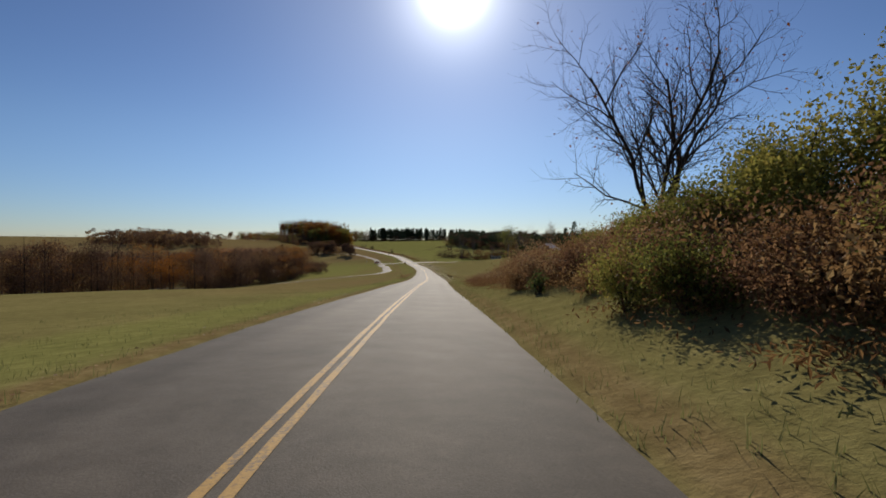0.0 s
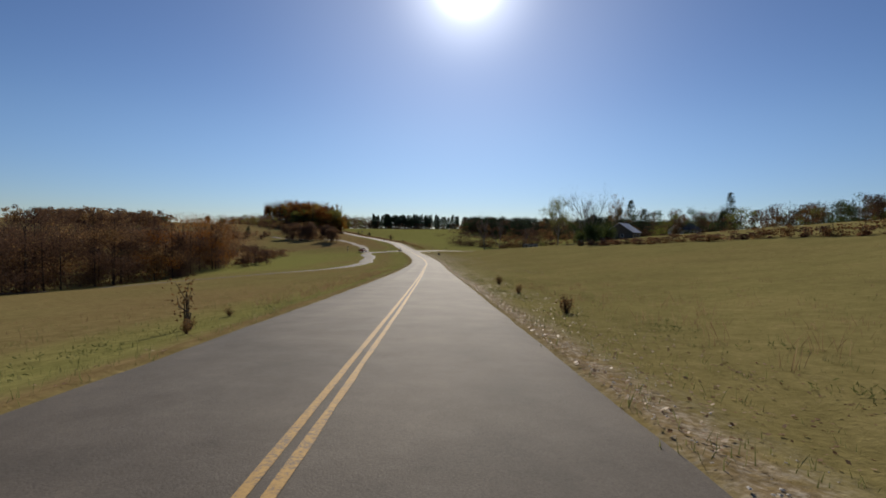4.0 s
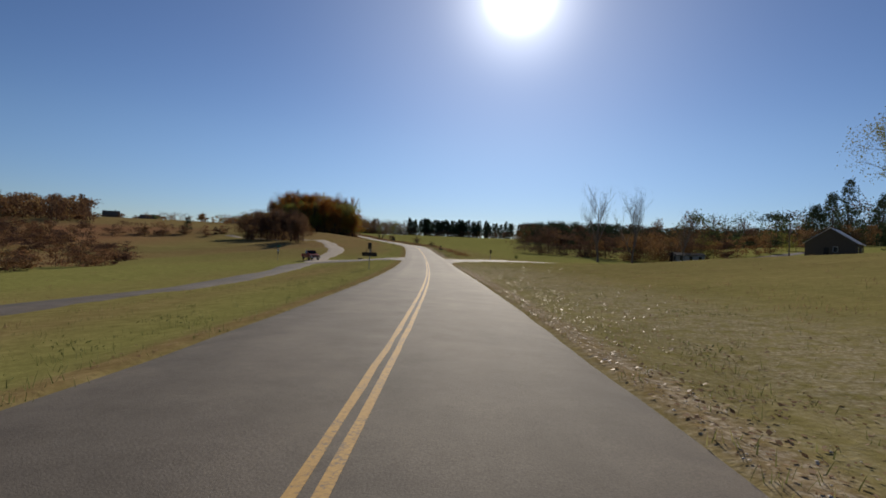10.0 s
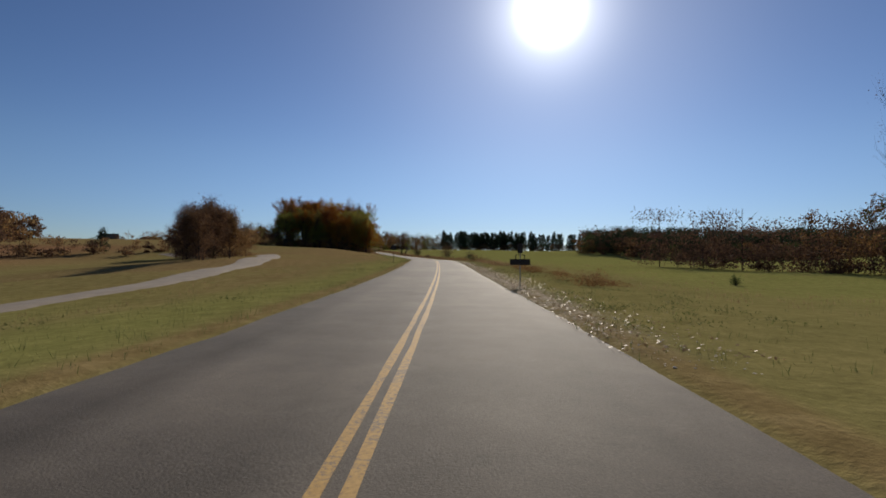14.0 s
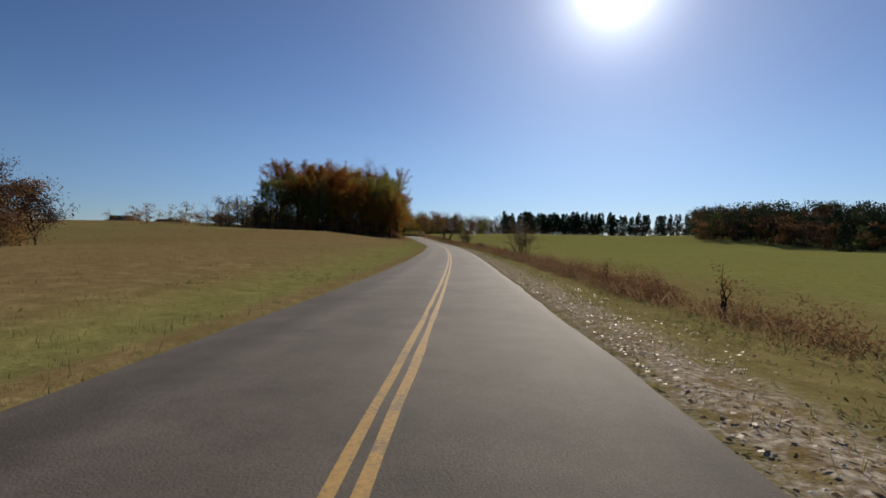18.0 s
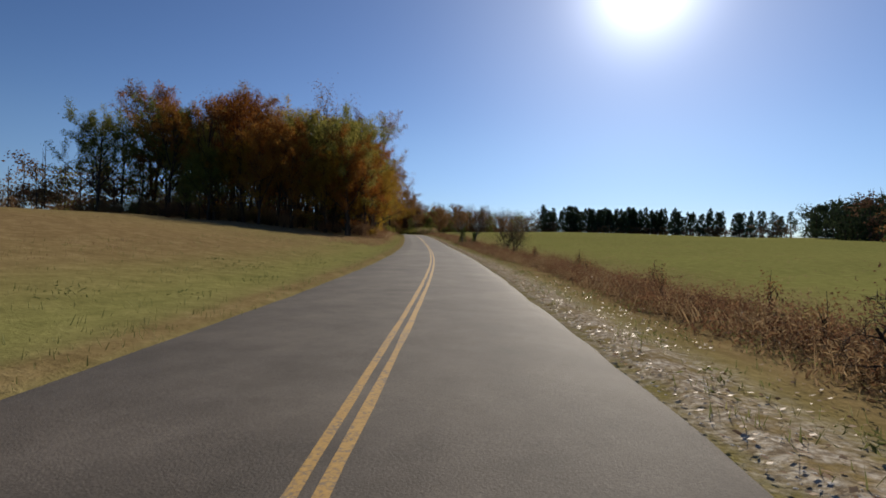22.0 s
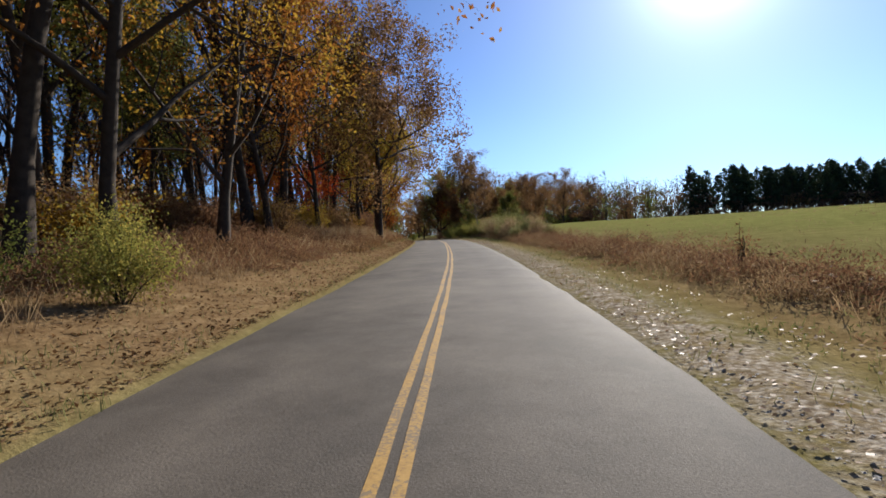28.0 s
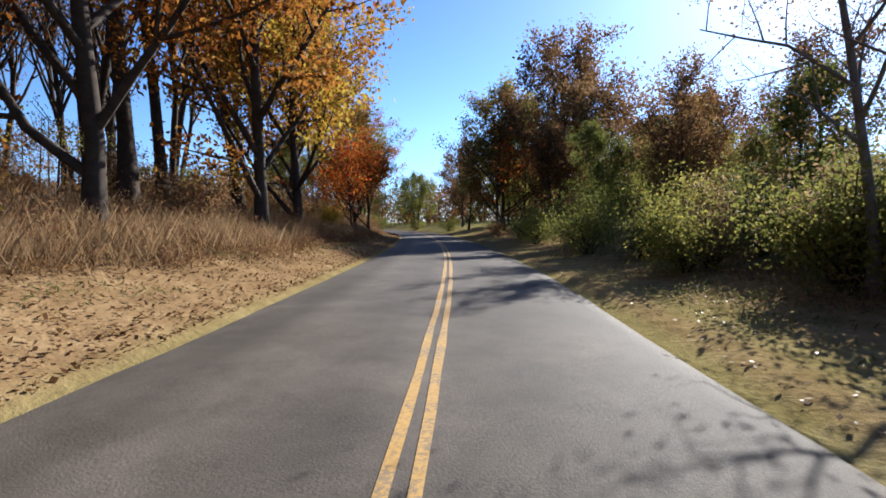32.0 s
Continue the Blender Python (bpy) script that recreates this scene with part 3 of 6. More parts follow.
def ground_line(name, rows, half):
    """A painted line across a side road, from stations and offsets."""
    line = smooth_line(lane_line(rows), 0.5)
    way = np.gradient(line, axis=0)
    way /= np.hypot(*way.T)[:, None]
    offs = np.array((-half, half))
    X, Y = line[:, :1] + way[:, 1:] * offs, line[:, 1:] - way[:, :1] * offs
    Z, _d = exact_z(X, Y)
    return tagged(sheet(name, X, Y, Z + 0.095, M_YELLOW), "worn orange line across the mouth of the lane", "road marking", kind="structure")


ground_line("side_line", [(293.0, -3.1), (292.9, -4.6), (293.6, -6.6), (294.6, -8.6)], 0.07)

# ---- plants: branches grown from rules, leaves set on the twigs ----
def part(name, me, parent, label=""):
    ob = new(name, me)
    ob.parent = parent
    return tagged(ob, label) if label else ob


def root(name, label, category, group=""):
    return tagged(new(name), label, category, group)


def branch_lines(rng, height, stem, spread, lift, clear, boughs, depth, ratio=0.62, wobble=0.12, stems=1, twigs=4):
    """Lines of points and radii for a whole tree, and the tips where leaves sit."""
    lines, tips = [], []

    def grow(p, way, length, r, level):
        n = 6 if level == 0 else 4
        pts, rad = [p], [r]
        for i in range(n):
            way = way + rng.normal(0, wobble * (0.4 if level == 0 and stems == 1 else 1.0), 3) + np.array((0, 0, lift if level else 0.05))
            way = way / np.linalg.norm(way)
            p = p + way * length / n
            pts.append(p)
            rad.append(r * (1 - (0.55 if level == 0 else 0.75) * (i + 1) / n))
        lines.append((np.array(pts), np.array(rad), level))
        if level >= depth:
            tips.extend(pts[1:])
            return
        count = boughs if level == 0 else twigs
        for k in range(count):
            f = clear + (1 - clear) * (k + rng.random()) / count if level == 0 else 0.25 + 0.75 * (k + rng.random()) / count
            f = min(f, 0.99) * n
            i = int(f)
            q = pts[i] + (pts[i + 1] - pts[i]) * (f - i)
            axis = (pts[i + 1] - pts[i]) / np.linalg.norm(pts[i + 1] - pts[i])
            turn = k * 2.4 + rng.random() * 1.2
            side = np.cross(axis, (math.cos(turn), math.sin(turn), 0.13))
            side /= np.linalg.norm(side) + 1e-9
            tilt = spread * (0.75 + 0.5 * rng.random())
            sub = axis * math.cos(tilt) + side * math.sin(tilt)
            shorter = (1.15 - 0.55 * (f / n)) if level == 0 else 1.0
            grow(q, sub, length * ratio * shorter * (0.75 + 0.5 * rng.random()), max(rad[i] * 0.62, 0.006), level + 1)
        if level:
            tips.append(pts[-1])

    for k in range(stems):
        a = 2 * math.pi * k / stems + rng.random()
        way = np.array((0, 0, 1.0)) if stems == 1 else np.array((math.cos(a) * 0.3, math.sin(a) * 0.3, 1.0))
        grow(np.array((0.0, 0, -0.2)), way / np.linalg.norm(way), height * (0.8 + 0.2 * rng.random() if stems > 1 else 0.86), stem * (1 if stems == 1 else 0.7), 0)
    return lines, np.array(tips)


def tubes(name, lines, material, thin=0.0):
    verts, faces = [], []
    for pts, rad, level in lines:
        if rad[0] < thin:
            continue
        k = (8, 5, 4, 3)[min(level, 3)]
        way = np.gradient(pts, axis=0)
        way /= np.linalg.norm(way, axis=1)[:, None] + 1e-9
        u = np.cross(way, (0.31, 0.95, 0.05))
        u /= np.linalg.norm(u, axis=1)[:, None] + 1e-9
        v = np.cross(way, u)
        a = np.arange(k) * 2 * math.pi / k
        ring = pts[:, None] + rad[:, None, None] * (np.cos(a)[None, :, None] * u[:, None] + np.sin(a)[None, :, None] * v[:, None])
        if level == 0:
            ring[0] = pts[0] + (ring[0] - pts[0]) * 1.45
        base, n = len(verts), len(pts)
        verts.extend(ring.reshape(-1, 3).tolist())
        for i in range(n - 1):
            for j in range(k):
                j2 = (j + 1) % k
                faces.append((base + i * k + j, base + i * k + j2, base + (i + 1) * k + j2, base + (i + 1) * k + j))
    return mesh_of(name, verts, faces, material, True)


def leaf_arrays(rng, centres, size, droop=0.2, narrow=0.6):
    """Pointed four-cornered leaves about the centres: corner places (n, 4, 3)."""
    n = len(centres)
    a = rng.normal(0, 1, (n, 3))
    a[:, 2] -= droop
    a /= np.linalg.norm(a, axis=1)[:, None]
    b = np.cross(a, rng.normal(0, 1, (n, 3)))
    b /= np.linalg.norm(b, axis=1)[:, None] + 1e-9
    s = (size * (0.6 + 0.8 * rng.random(n)))[:, None]
    fold = np.cross(a, b) * s * 0.12
    return np.stack([centres - a * s * 0.5, centres + b * s * narrow * 0.5 + fold, centres + a * s * 0.5, centres - b * s * narrow * 0.5 + fold], 1)


def leaf_mesh(name, corners, material):
    n = len(corners)
    return mesh_of(name, corners.reshape(-1, 3).tolist(), np.arange(4 * n).reshape(n, 4).tolist(), material)


def about(rng, tips, n, spread):
    """n places scattered about the tips, in loose bunches."""
    return tips[rng.integers(0, len(tips), n)] + rng.normal(0, spread, (n, 3))


def tree(name, label, seed, height, leaf=None, leaves=2200, size=0.3, scatter=0.45, stem=0.0, spread=0.75, lift=0.10, clear=0.3, boughs=9, depth=2,
         twigs=4, stems=1, bark=None, ratio=0.5, thin=0.0, group="", wobble=0.12, low=0.0):
    rng = np.random.default_rng(seed)
    lines, tips = branch_lines(rng, height, stem or height * 0.014, spread, lift, clear, boughs, depth, ratio=ratio, stems=stems, twigs=twigs, wobble=wobble)
    r = root(name, label, "tree", group)
    part("trunk", tubes(name + "_trunk", lines, bark or M_BARK, thin), r)
    if leaf:
        at = about(rng, tips[tips[:, 2] > low], leaves, scatter)
        part("crown", leaf_mesh(name + "_crown", leaf_arrays(rng, at, size), leaf), r)
    return r


def pine(name, label, seed, height, width, start, group="", tufts=420, size=0.75, leaf=None):
    """A straight trunk with whorls of rising boughs that carry tufts of needles."""
    rng = np.random.default_rng(seed)
    lines = [(np.array([(0, 0, -0.2), (rng.normal(0, 0.1), rng.normal(0, 0.1), height * 0.5), (0, 0, height)]), np.array([height * 0.014, height * 0.009, 0.02]), 0)]
    tips = []
    z = height * start
    while z < height * 0.98:
        f = (z - height * start) / (height * (1 - start))
        reach = width * (1 - f) ** 0.75 * (0.55 + 0.45 * min(1, f * 5 + 0.4)) + 0.25
        for k in range(int(rng.integers(3, 6))):
            a = rng.random() * 6.283
            rr = reach * (0.6 + 0.5 * rng.random())
            end = np.array((math.cos(a) * rr, math.sin(a) * rr, z + rr * (0.12 + 0.2 * f)))
            mid = np.array((math.cos(a) * rr * 0.5, math.sin(a) * rr * 0.5, z - rr * 0.03))
            lines.append((np.array([(0, 0, z), mid, end]), np.array([0.05, 0.035, 0.012]), 2))
            tips += [mid * 0.6 + end * 0.4, end * 0.75 + mid * 0.25, end, end]
        z += height * 0.035 * (0.7 + 0.6 * rng.random())
    tips = np.array(tips)
    r = root(name, label, "tree", group)
    part("trunk", tubes(name + "_trunk", lines, M_BARK), r)
    part("crown", leaf_mesh(name + "_crown", leaf_arrays(rng, about(rng, tips, tufts, 0.22 * width / 2.5), size, -0.4, 0.45), leaf or L_PINE), r)
    return r


def bush(name, label, seed, height, width, leaf, leaves=900, size=0.14, category="shrub", group="", stalks=14):
    rng = np.random.default_rng(seed)
    lines, tips = [], []
    for k in range(stalks):
        a, out = rng.random() * 6.283, rng.random() ** 0.6 * width / 2
        h = height * (0.55 + 0.5 * rng.random()) * (1 - 0.35 * (out / (width / 2)) ** 2)
        pts = np.array([(math.cos(a) * out * f**1.4, math.sin(a) * out * f**1.4, h * f - 0.05) for f in (0, 0.35, 0.7, 1)]) + rng.normal(0, 0.05, (4, 3))
        pts[0, 2] = -0.1
        lines.append((pts, np.array([0.022, 0.016, 0.010, 0.004]) * (0.6 + height / 3), 2))
        tips += [pts[1] * 0.5 + pts[2] * 0.5, pts[2], pts[2] * 0.5 + pts[3] * 0.5, pts[3]]
    r = root(name, label, category, group)
    part("branchwork", tubes(name + "_stems", lines, M_BARK), r)
    at = about(rng, np.array(tips), leaves, 0.065 * height + 0.05 * width)
    at[:, 2] = np.abs(at[:, 2] - 0.03) + 0.03
    part("foliage", leaf_mesh(name + "_leaves", leaf_arrays(rng, at, size), leaf), r)
    return r


def stand(ob, x, y, turn=0.0, size=1.0, tall=1.0, sink=0.0):
    """Sets a plant on the ground at x, y."""
    ob.matrix_basis = Matrix.LocRotScale((x, y, ground_z(x, y) - sink), Euler((0, 0, turn)), (size, size, size * tall))
    return ob


class Kinds:
    """Patterns of one kind, built when first used and then copied."""

    def __init__(self, *makers):
        self.makers, self.made = makers, {}

    def put(self, i, x, y, turn=0.0, size=1.0, tall=1.0, sink=0.0):
        i %= len(self.makers)
        if i not in self.made:
            self.made[i] = self.makers[i]()
            return stand(self.made[i], x, y, turn, size, tall, sink)
        m = Matrix.LocRotScale((x, y, ground_z(x, y) - sink), Euler((0, 0, turn)), (size, size, size * tall))
        src = self.made[i]
        src_scale = src.scale.copy()
        src.scale = (1, 1, 1)
        ob = copy_thing(src, m)
        src.scale = src_scale
        return ob


def at_road(s, d):
    x, y, _z = land(s, d)
    return float(x), float(y)

# ---- woods far from the road, as stuff ----
def woodland(name, label, places, seed, heights, mix, leaves=130, size=0.95, width=0.34, bare=0.0, clear=0.15):
    """One mesh of many small far trees at the places; mix: leaf materials, of which each tree takes one."""
    rng = np.random.default_rng(seed)
    verts, faces, slots = [], [], []
    mats = [M_BARK] + list(mix)
    for x, y in places:
        h = heights[0] + (heights[1] - heights[0]) * rng.random()
        z = ground_z(x, y)
        w = h * width * (0.7 + 0.6 * rng.random())
        slot = 1 + int(rng.integers(0, len(mix)))
        dry_tree = rng.random() < bare
        limbs = [((0, 0, -0.3), (rng.normal(0, 0.2), rng.normal(0, 0.2), h * 0.95), h * 0.012, 0.03)]
        for k in range(9 if dry_tree else 4):
            a, f = rng.random() * 6.283, 0.3 + 0.6 * rng.random()
            r = w * 0.6 * (1.1 - f)
            limbs.append(((0, 0, h * f), (math.cos(a) * r, math.sin(a) * r, h * min(0.98, f + 0.22)), h * 0.005, 0.015))
        for p, q, r0, r1 in limbs:
            p, q = np.array(p), np.array(q)
            u = np.array((1.0, 0, 0)) if abs(q[0] - p[0]) < abs(q[1] - p[1]) + 0.1 else np.array((0, 1.0, 0))
            v = np.cross(q - p, u)
            v /= np.linalg.norm(v)
            base = len(verts)
            for c, r in ((p, r0), (q, r1)):
                for e in (u, -0.5 * u + 0.87 * v, -0.5 * u - 0.87 * v):
                    verts.append((x + c[0] + e[0] * r, y + c[1] + e[1] * r, z + c[2] + e[2] * r))
            for i in range(3):
                faces.append((base + i, base + (i + 1) % 3, base + 3 + (i + 1) % 3, base + 3 + i))
                slots.append(0)
        n = int(leaves * (0.25 if dry_tree else 1) * (0.7 + 0.6 * rng.random()))
        lumps = np.stack([rng.normal(0, w * 0.28, 9), rng.normal(0, w * 0.28, 9), h * (clear + (0.12 if clear > 0.05 else 0.04) + (0.84 - clear) * rng.random(9))], 1)
        lumps[:, :2] *= (1.25 - 0.9 * np.abs(lumps[:, 2:] / h - 0.55))
        at = lumps[rng.integers(0, 9, n)] + np.clip(rng.normal(0, 1, (n, 3)), -1.7, 1.7) * (w * 0.19, w * 0.19, h * 0.06)
        at[:, 2] = np.clip(at[:, 2], h * clear * 0.6, h)
        c = leaf_arrays(rng, at + (x, y, z), size * (0.75 if dry_tree else 1), 0.1, 0.75)
        base = len(verts)
        verts.extend(c.reshape(-1, 3).tolist())
        faces.extend((base + np.arange(4 * n).reshape(n, 4)).tolist())
        slots.extend([slot] * n)
    me = bpy.data.meshes.new(name)
    me.from_pydata(verts, [], faces)
    for m in mats:
        me.materials.append(m)
    me.polygons.foreach_set("material_index", slots)
    return tagged(new(name, me), label, "wood", kind="stuff")


def fill(corners, spacing, seed):
    """Scattered places inside a polygon."""
    rng = np.random.default_rng(seed)
    p = np.array(corners, float)
    lo, hi = p.min(0), p.max(0)
    out = []
    for gx in np.arange(lo[0], hi[0], spacing):
        for gy in np.arange(lo[1], hi[1], spacing):
            x, y = gx + rng.random() * spacing, gy + rng.random() * spacing
            inside = False
            for (ax, ay), (bx, by) in zip(p, np.roll(p, -1, 0)):
                if (ay > y) != (by > y) and x < (bx - ax) * (y - ay) / (by - ay) + ax:
                    inside = not inside
            if inside:
                out.append((x, y))
    return out


def along(points, spacing, seed, jitter=1.5):
    rng = np.random.default_rng(seed)
    return [(x + rng.normal(0, jitter), y + rng.normal(0, jitter)) for x, y in smooth_line(points, spacing)]


woodland("valley_wood", "brown and rust autumn wood along the valley", fill([(-150, 60), (-86, 95), (-76, 135), (-69, 165), (-66, 192), (-59, 213), (-64, 235), (-77, 251), (-90, 260), (-120, 258), (-190, 230), (-220, 120)], 7.0, 5), 5, (9.5, 13.0), (L_DULL, L_DULL, L_DULL, L_BROWN), 900, 0.36, width=0.55, bare=0.08, clear=0.0)
woodland("valley_wood_edge", "dense russet trees on the edge of the valley wood", along([(-150, 64), (-92, 92), (-78, 128), (-70, 160), (-66, 190), (-60, 211), (-65, 232), (-77, 248), (-90, 257)], 3.8, 41, 1.6) + along([(-150, 74), (-100, 98), (-84, 132), (-76, 164), (-72, 192), (-65, 216)], 5.0, 42, 2.0), 43, (9.5, 15.0), (L_DULL, L_BROWN, L_DULL, L_RUST, L_DULL), 2600, 0.21, width=0.62, bare=0.0, clear=0.0)
woodland("valley_saplings", "low brown trees where the valley wood thins out", along([(-56, 230), (-59, 243), (-65, 254), (-74, 264)], 2.6, 53, 1.8), 53, (3.6, 6.4), (L_DULL, L_BROWN, L_DULL), 900, 0.2, width=0.6, bare=0.1, clear=0.0)
woodland("ridge_wood", "dark brown wood on the far ridge", fill([(-185, 430), (-215, 455), (-250, 500), (-300, 505), (-300, 420), (-220, 390)], 8.0, 6), 6, (9, 13), (L_DULL, L_DULL, L_BROWN), 240, 0.9, width=0.5, clear=0.03)
woodland("field_wood", "dark pine wood with autumn trees on its edge", fill([(8, 625), (40, 600), (95, 582), (170, 560), (260, 540), (260, 640), (120, 690), (50, 770), (20, 765)], 7.5, 7), 7, (12.5, 18.5), (L_PINE, L_PINE, L_PINE, L_DULL, L_PINE), 420, 0.8, width=0.42, clear=0.04)
woodland("field_wood_edge", "rust and olive trees on the edge of the pine wood", along([(10, 614), (40, 592), (95, 573), (170, 551), (250, 532)], 4.2, 8, 3), 8, (7, 13), (L_BROWN, L_DULL, L_GREEN, L_BROWN, L_DULL), 800, 0.5, width=0.6, clear=0.0)
woodland("farm_wood", "mixed autumn trees behind the farm", fill([(120, 410), (170, 400), (235, 330), (260, 240), (300, 250), (280, 420), (160, 470), (60, 480), (60, 450)], 10.0, 9), 9, (13, 20), (L_BROWN, L_DULL, L_GREEN, L_PINE, L_DULL), 600, 0.55, width=0.45, clear=0.03, bare=0.15)
woodland("farm_hedge", "brown hedge of scrub beside the sloping field", along(lane_line([(232, 47), (205, 47), (180, 47.5), (155, 48), (120, 50)]), 1.7, 10, 0.9), 10, (0.9, 1.9), (L_BROWN, L_BRAMBLE, L_DULL), 300, 0.2, width=1.3, clear=0.0)
woodland("ridge_row", "mixed autumn trees along the top of the sloping field", along(lane_line([(120, 176), (160, 172), (205, 168), (250, 164), (300, 150), (330, 130)]), 3.6, 49, 5.0), 49, (7.0, 13.0), (L_BROWN, L_DULL, L_OLIVE, L_GREEN, L_DULL), 1300, 0.32, width=0.55, bare=0.08, clear=0.0)
woodland("lane_scrub", "golden brown scrub along the side road", along([(24, 352), (38, 362), (60, 370), (90, 385), (125, 400)], 3.4, 11, 2.2), 11, (4.5, 7.5), (L_BROWN, L_DULL, L_BROWN, L_OLIVE), 800, 0.26, width=0.6, clear=0.02, bare=0.1)
woodland("brook_scrub", "low brown scrub along the brook", along([(-64, 238), (-67, 258), (-70, 280), (-76, 300), (-84, 316), (-100, 330), (-130, 350), (-165, 380)], 1.8, 12, 3.0), 12, (1.2, 3.4), (L_BROWN, L_BRAMBLE, L_DULL, L_DULL), 420, 0.22, width=1.0, clear=0.0)
woodland("brook_thicket", "dark brown thicket along the brook", along([(-86, 288), (-102, 312), (-128, 336), (-160, 362), (-190, 396)], 2.0, 29, 4.5), 29, (1.6, 4.4), (L_DULL, L_DULL, L_BRAMBLE, L_BROWN), 460, 0.24, width=0.95, clear=0.0)
woodland("ridge_trees", "scattered small trees along the far ridge", along([(-400, 640), (-350, 690), (-290, 720), (-230, 745), (-190, 770)], 11.0, 13, 5), 13, (3.5, 8), (L_BROWN, L_GREEN, L_BROWN), 90, 0.8, width=0.6, bare=0.3)
woodland("ridge_scrub", "brown scrub and young trees on the field's edge", along([(-128, 470), (-142, 500), (-170, 525), (-210, 545), (-260, 560)], 3.0, 14, 3), 14, (2.5, 6.5), (L_BROWN, L_DULL, L_BRAMBLE), 260, 0.3, width=0.6, bare=0.3, clear=0.0)
woodland("far_tree_line", "thin line of autumn trees beyond the hayfield", along([(-20, 850), (25, 858), (75, 850), (130, 830)], 6.0, 15, 3), 15, (9, 15), (L_BROWN, L_PINE, L_DULL), 330, 0.7, width=0.5, bare=0.25, clear=0.0)
woodland("crest_wood", "half-bare autumn wood behind the hayfield", fill([(-150, 700), (-132, 728), (-114, 768), (-100, 800), (-140, 830), (-205, 760), (-185, 715)], 6.5, 16), 16, (13.5, 18.5), (L_BROWN, L_DULL, L_OLIVE, L_BROWN), 420, 0.5, width=0.42, bare=0.25, clear=0.03)
woodland("field_end_row", "row of tall thin-leaved trees at the hayfield's end", along([at_road(716, 14), at_road(722, 34), at_road(730, 58), at_road(738, 84), at_road(742, 112)], 3.0, 44, 2.5), 45, (14.5, 18.5), (L_BROWN, L_DULL, L_OLIVE, L_DULL), 620, 0.34, width=0.36, bare=0.2, clear=0.1)

woodland("crest_scrub", "brown scrub and young trees behind the pines", along([(-120, 770), (-92, 791), (-62, 814), (-30, 842), (0, 856), (42, 856)], 1.7, 25, 2.2), 25, (5, 10), (L_DULL, L_BROWN, L_DULL, L_PINE), 260, 0.6, width=0.6, clear=0.0)
woodland("wood_depth", "shaded brown depth of the roadside wood", fill([at_road(536, -50), at_road(640, -50), at_road(720, -40), at_road(740, -64), at_road(640, -70), at_road(536, -64)], 6.0, 26), 26, (6, 12), (L_DULL, L_BROWN, L_DULL, L_OLIVE), 420, 0.4, width=0.5, clear=0.0)
woodland("road_end_wood", "autumn trees that close the view beyond the crest", fill([at_road(765, -60), at_road(752, -20), at_road(768, -7), at_road(790, 0), at_road(768, 7), at_road(745, 20), at_road(735, 60), at_road(780, 80), at_road(815, 0), at_road(800, -60)], 5.0, 27), 27, (7, 13), (L_BROWN, L_DULL, L_RUST, L_OLIVE), 260, 0.5, width=0.5, clear=0.0)
woodland("field_end_scrub", "brown and olive scrub at the end of the hayfield", fill([at_road(692, 18), at_road(700, 30), at_road(712, 55), at_road(722, 80), at_road(740, 80), at_road(725, 40), at_road(712, 18)], 4.0, 33), 33, (4, 8), (L_BROWN, L_DULL, L_OLIVE), 260, 0.4, width=0.55, clear=0.0)
woodland("ridge_yard", "dark trees round the ridge houses", [(-372, 648), (-360, 660), (-356, 650), (-345, 664), (-330, 672), (-325, 660), (-300, 690), (-280, 664)], 35, (6, 10), (L_DULL, L_GREEN), 260, 0.8, width=0.7, clear=0.0)
woodland("ridge_thicket", "dark russet thicket below the ridge field", along([(-118, 425), (-126, 412), (-134, 398), (-140, 384), (-150, 366)], 2.6, 36, 5.0), 36, (2.5, 5.5), (L_DULL, L_BRAMBLE, L_DULL), 300, 0.4, width=0.9, clear=0.0)
woodland("junction_brush", "dense brown brush at the foot of the junction trees", along([(-2, 371), (8, 365), (16, 361), (24, 359), (33, 359), (47, 363)], 1.5, 52, 1.0), 52, (2.4, 4.2), (L_BROWN, L_DULL, L_DULL), 420, 0.2, width=1.1, clear=0.0)
woodland("junction_scrub", "golden-brown scrub behind the side road", along([(0, 374), (8, 368), (16, 364), (24, 362), (33, 362), (46, 366)], 2.6, 28, 1.8), 28, (6.0, 9.0), (L_BROWN, L_DULL, L_BROWN, L_DULL), 1100, 0.24, width=0.95, clear=0.0)

# ---- the row of tall pines on the crest ----
crest_pines = Kinds(
    lambda: pine("pine_tree", "tall dark pine with a bare lower trunk on the crest", 21, 17, 3.4, 0.22, "pines on the crest", 950),
    lambda: pine("pine_tree", "tall dark pine with a bare lower trunk on the crest", 22, 16, 3.2, 0.28, "pines on the crest", 930),
    lambda: pine("pine_tree", "tall dark pine with a bare lower trunk on the crest", 23, 18, 3.6, 0.20, "pines on the crest", 970),
)
rng = np.random.default_rng(31)
for i, (x, y) in enumerate(along([(-111, 778), (-85, 800), (-58, 822), (-26, 850)], 2.1, 17, 1.6) + along([(-100, 795), (-70, 820), (-38, 848)], 2.7, 18, 2.0) + along([(-26, 850), (0, 862), (24, 866), (44, 862)], 2.6, 19, 2.0)):
    crest_pines.put(int(rng.integers(0, 3)), x, y, rng.random() * 6, 0.96 + 0.26 * rng.random())

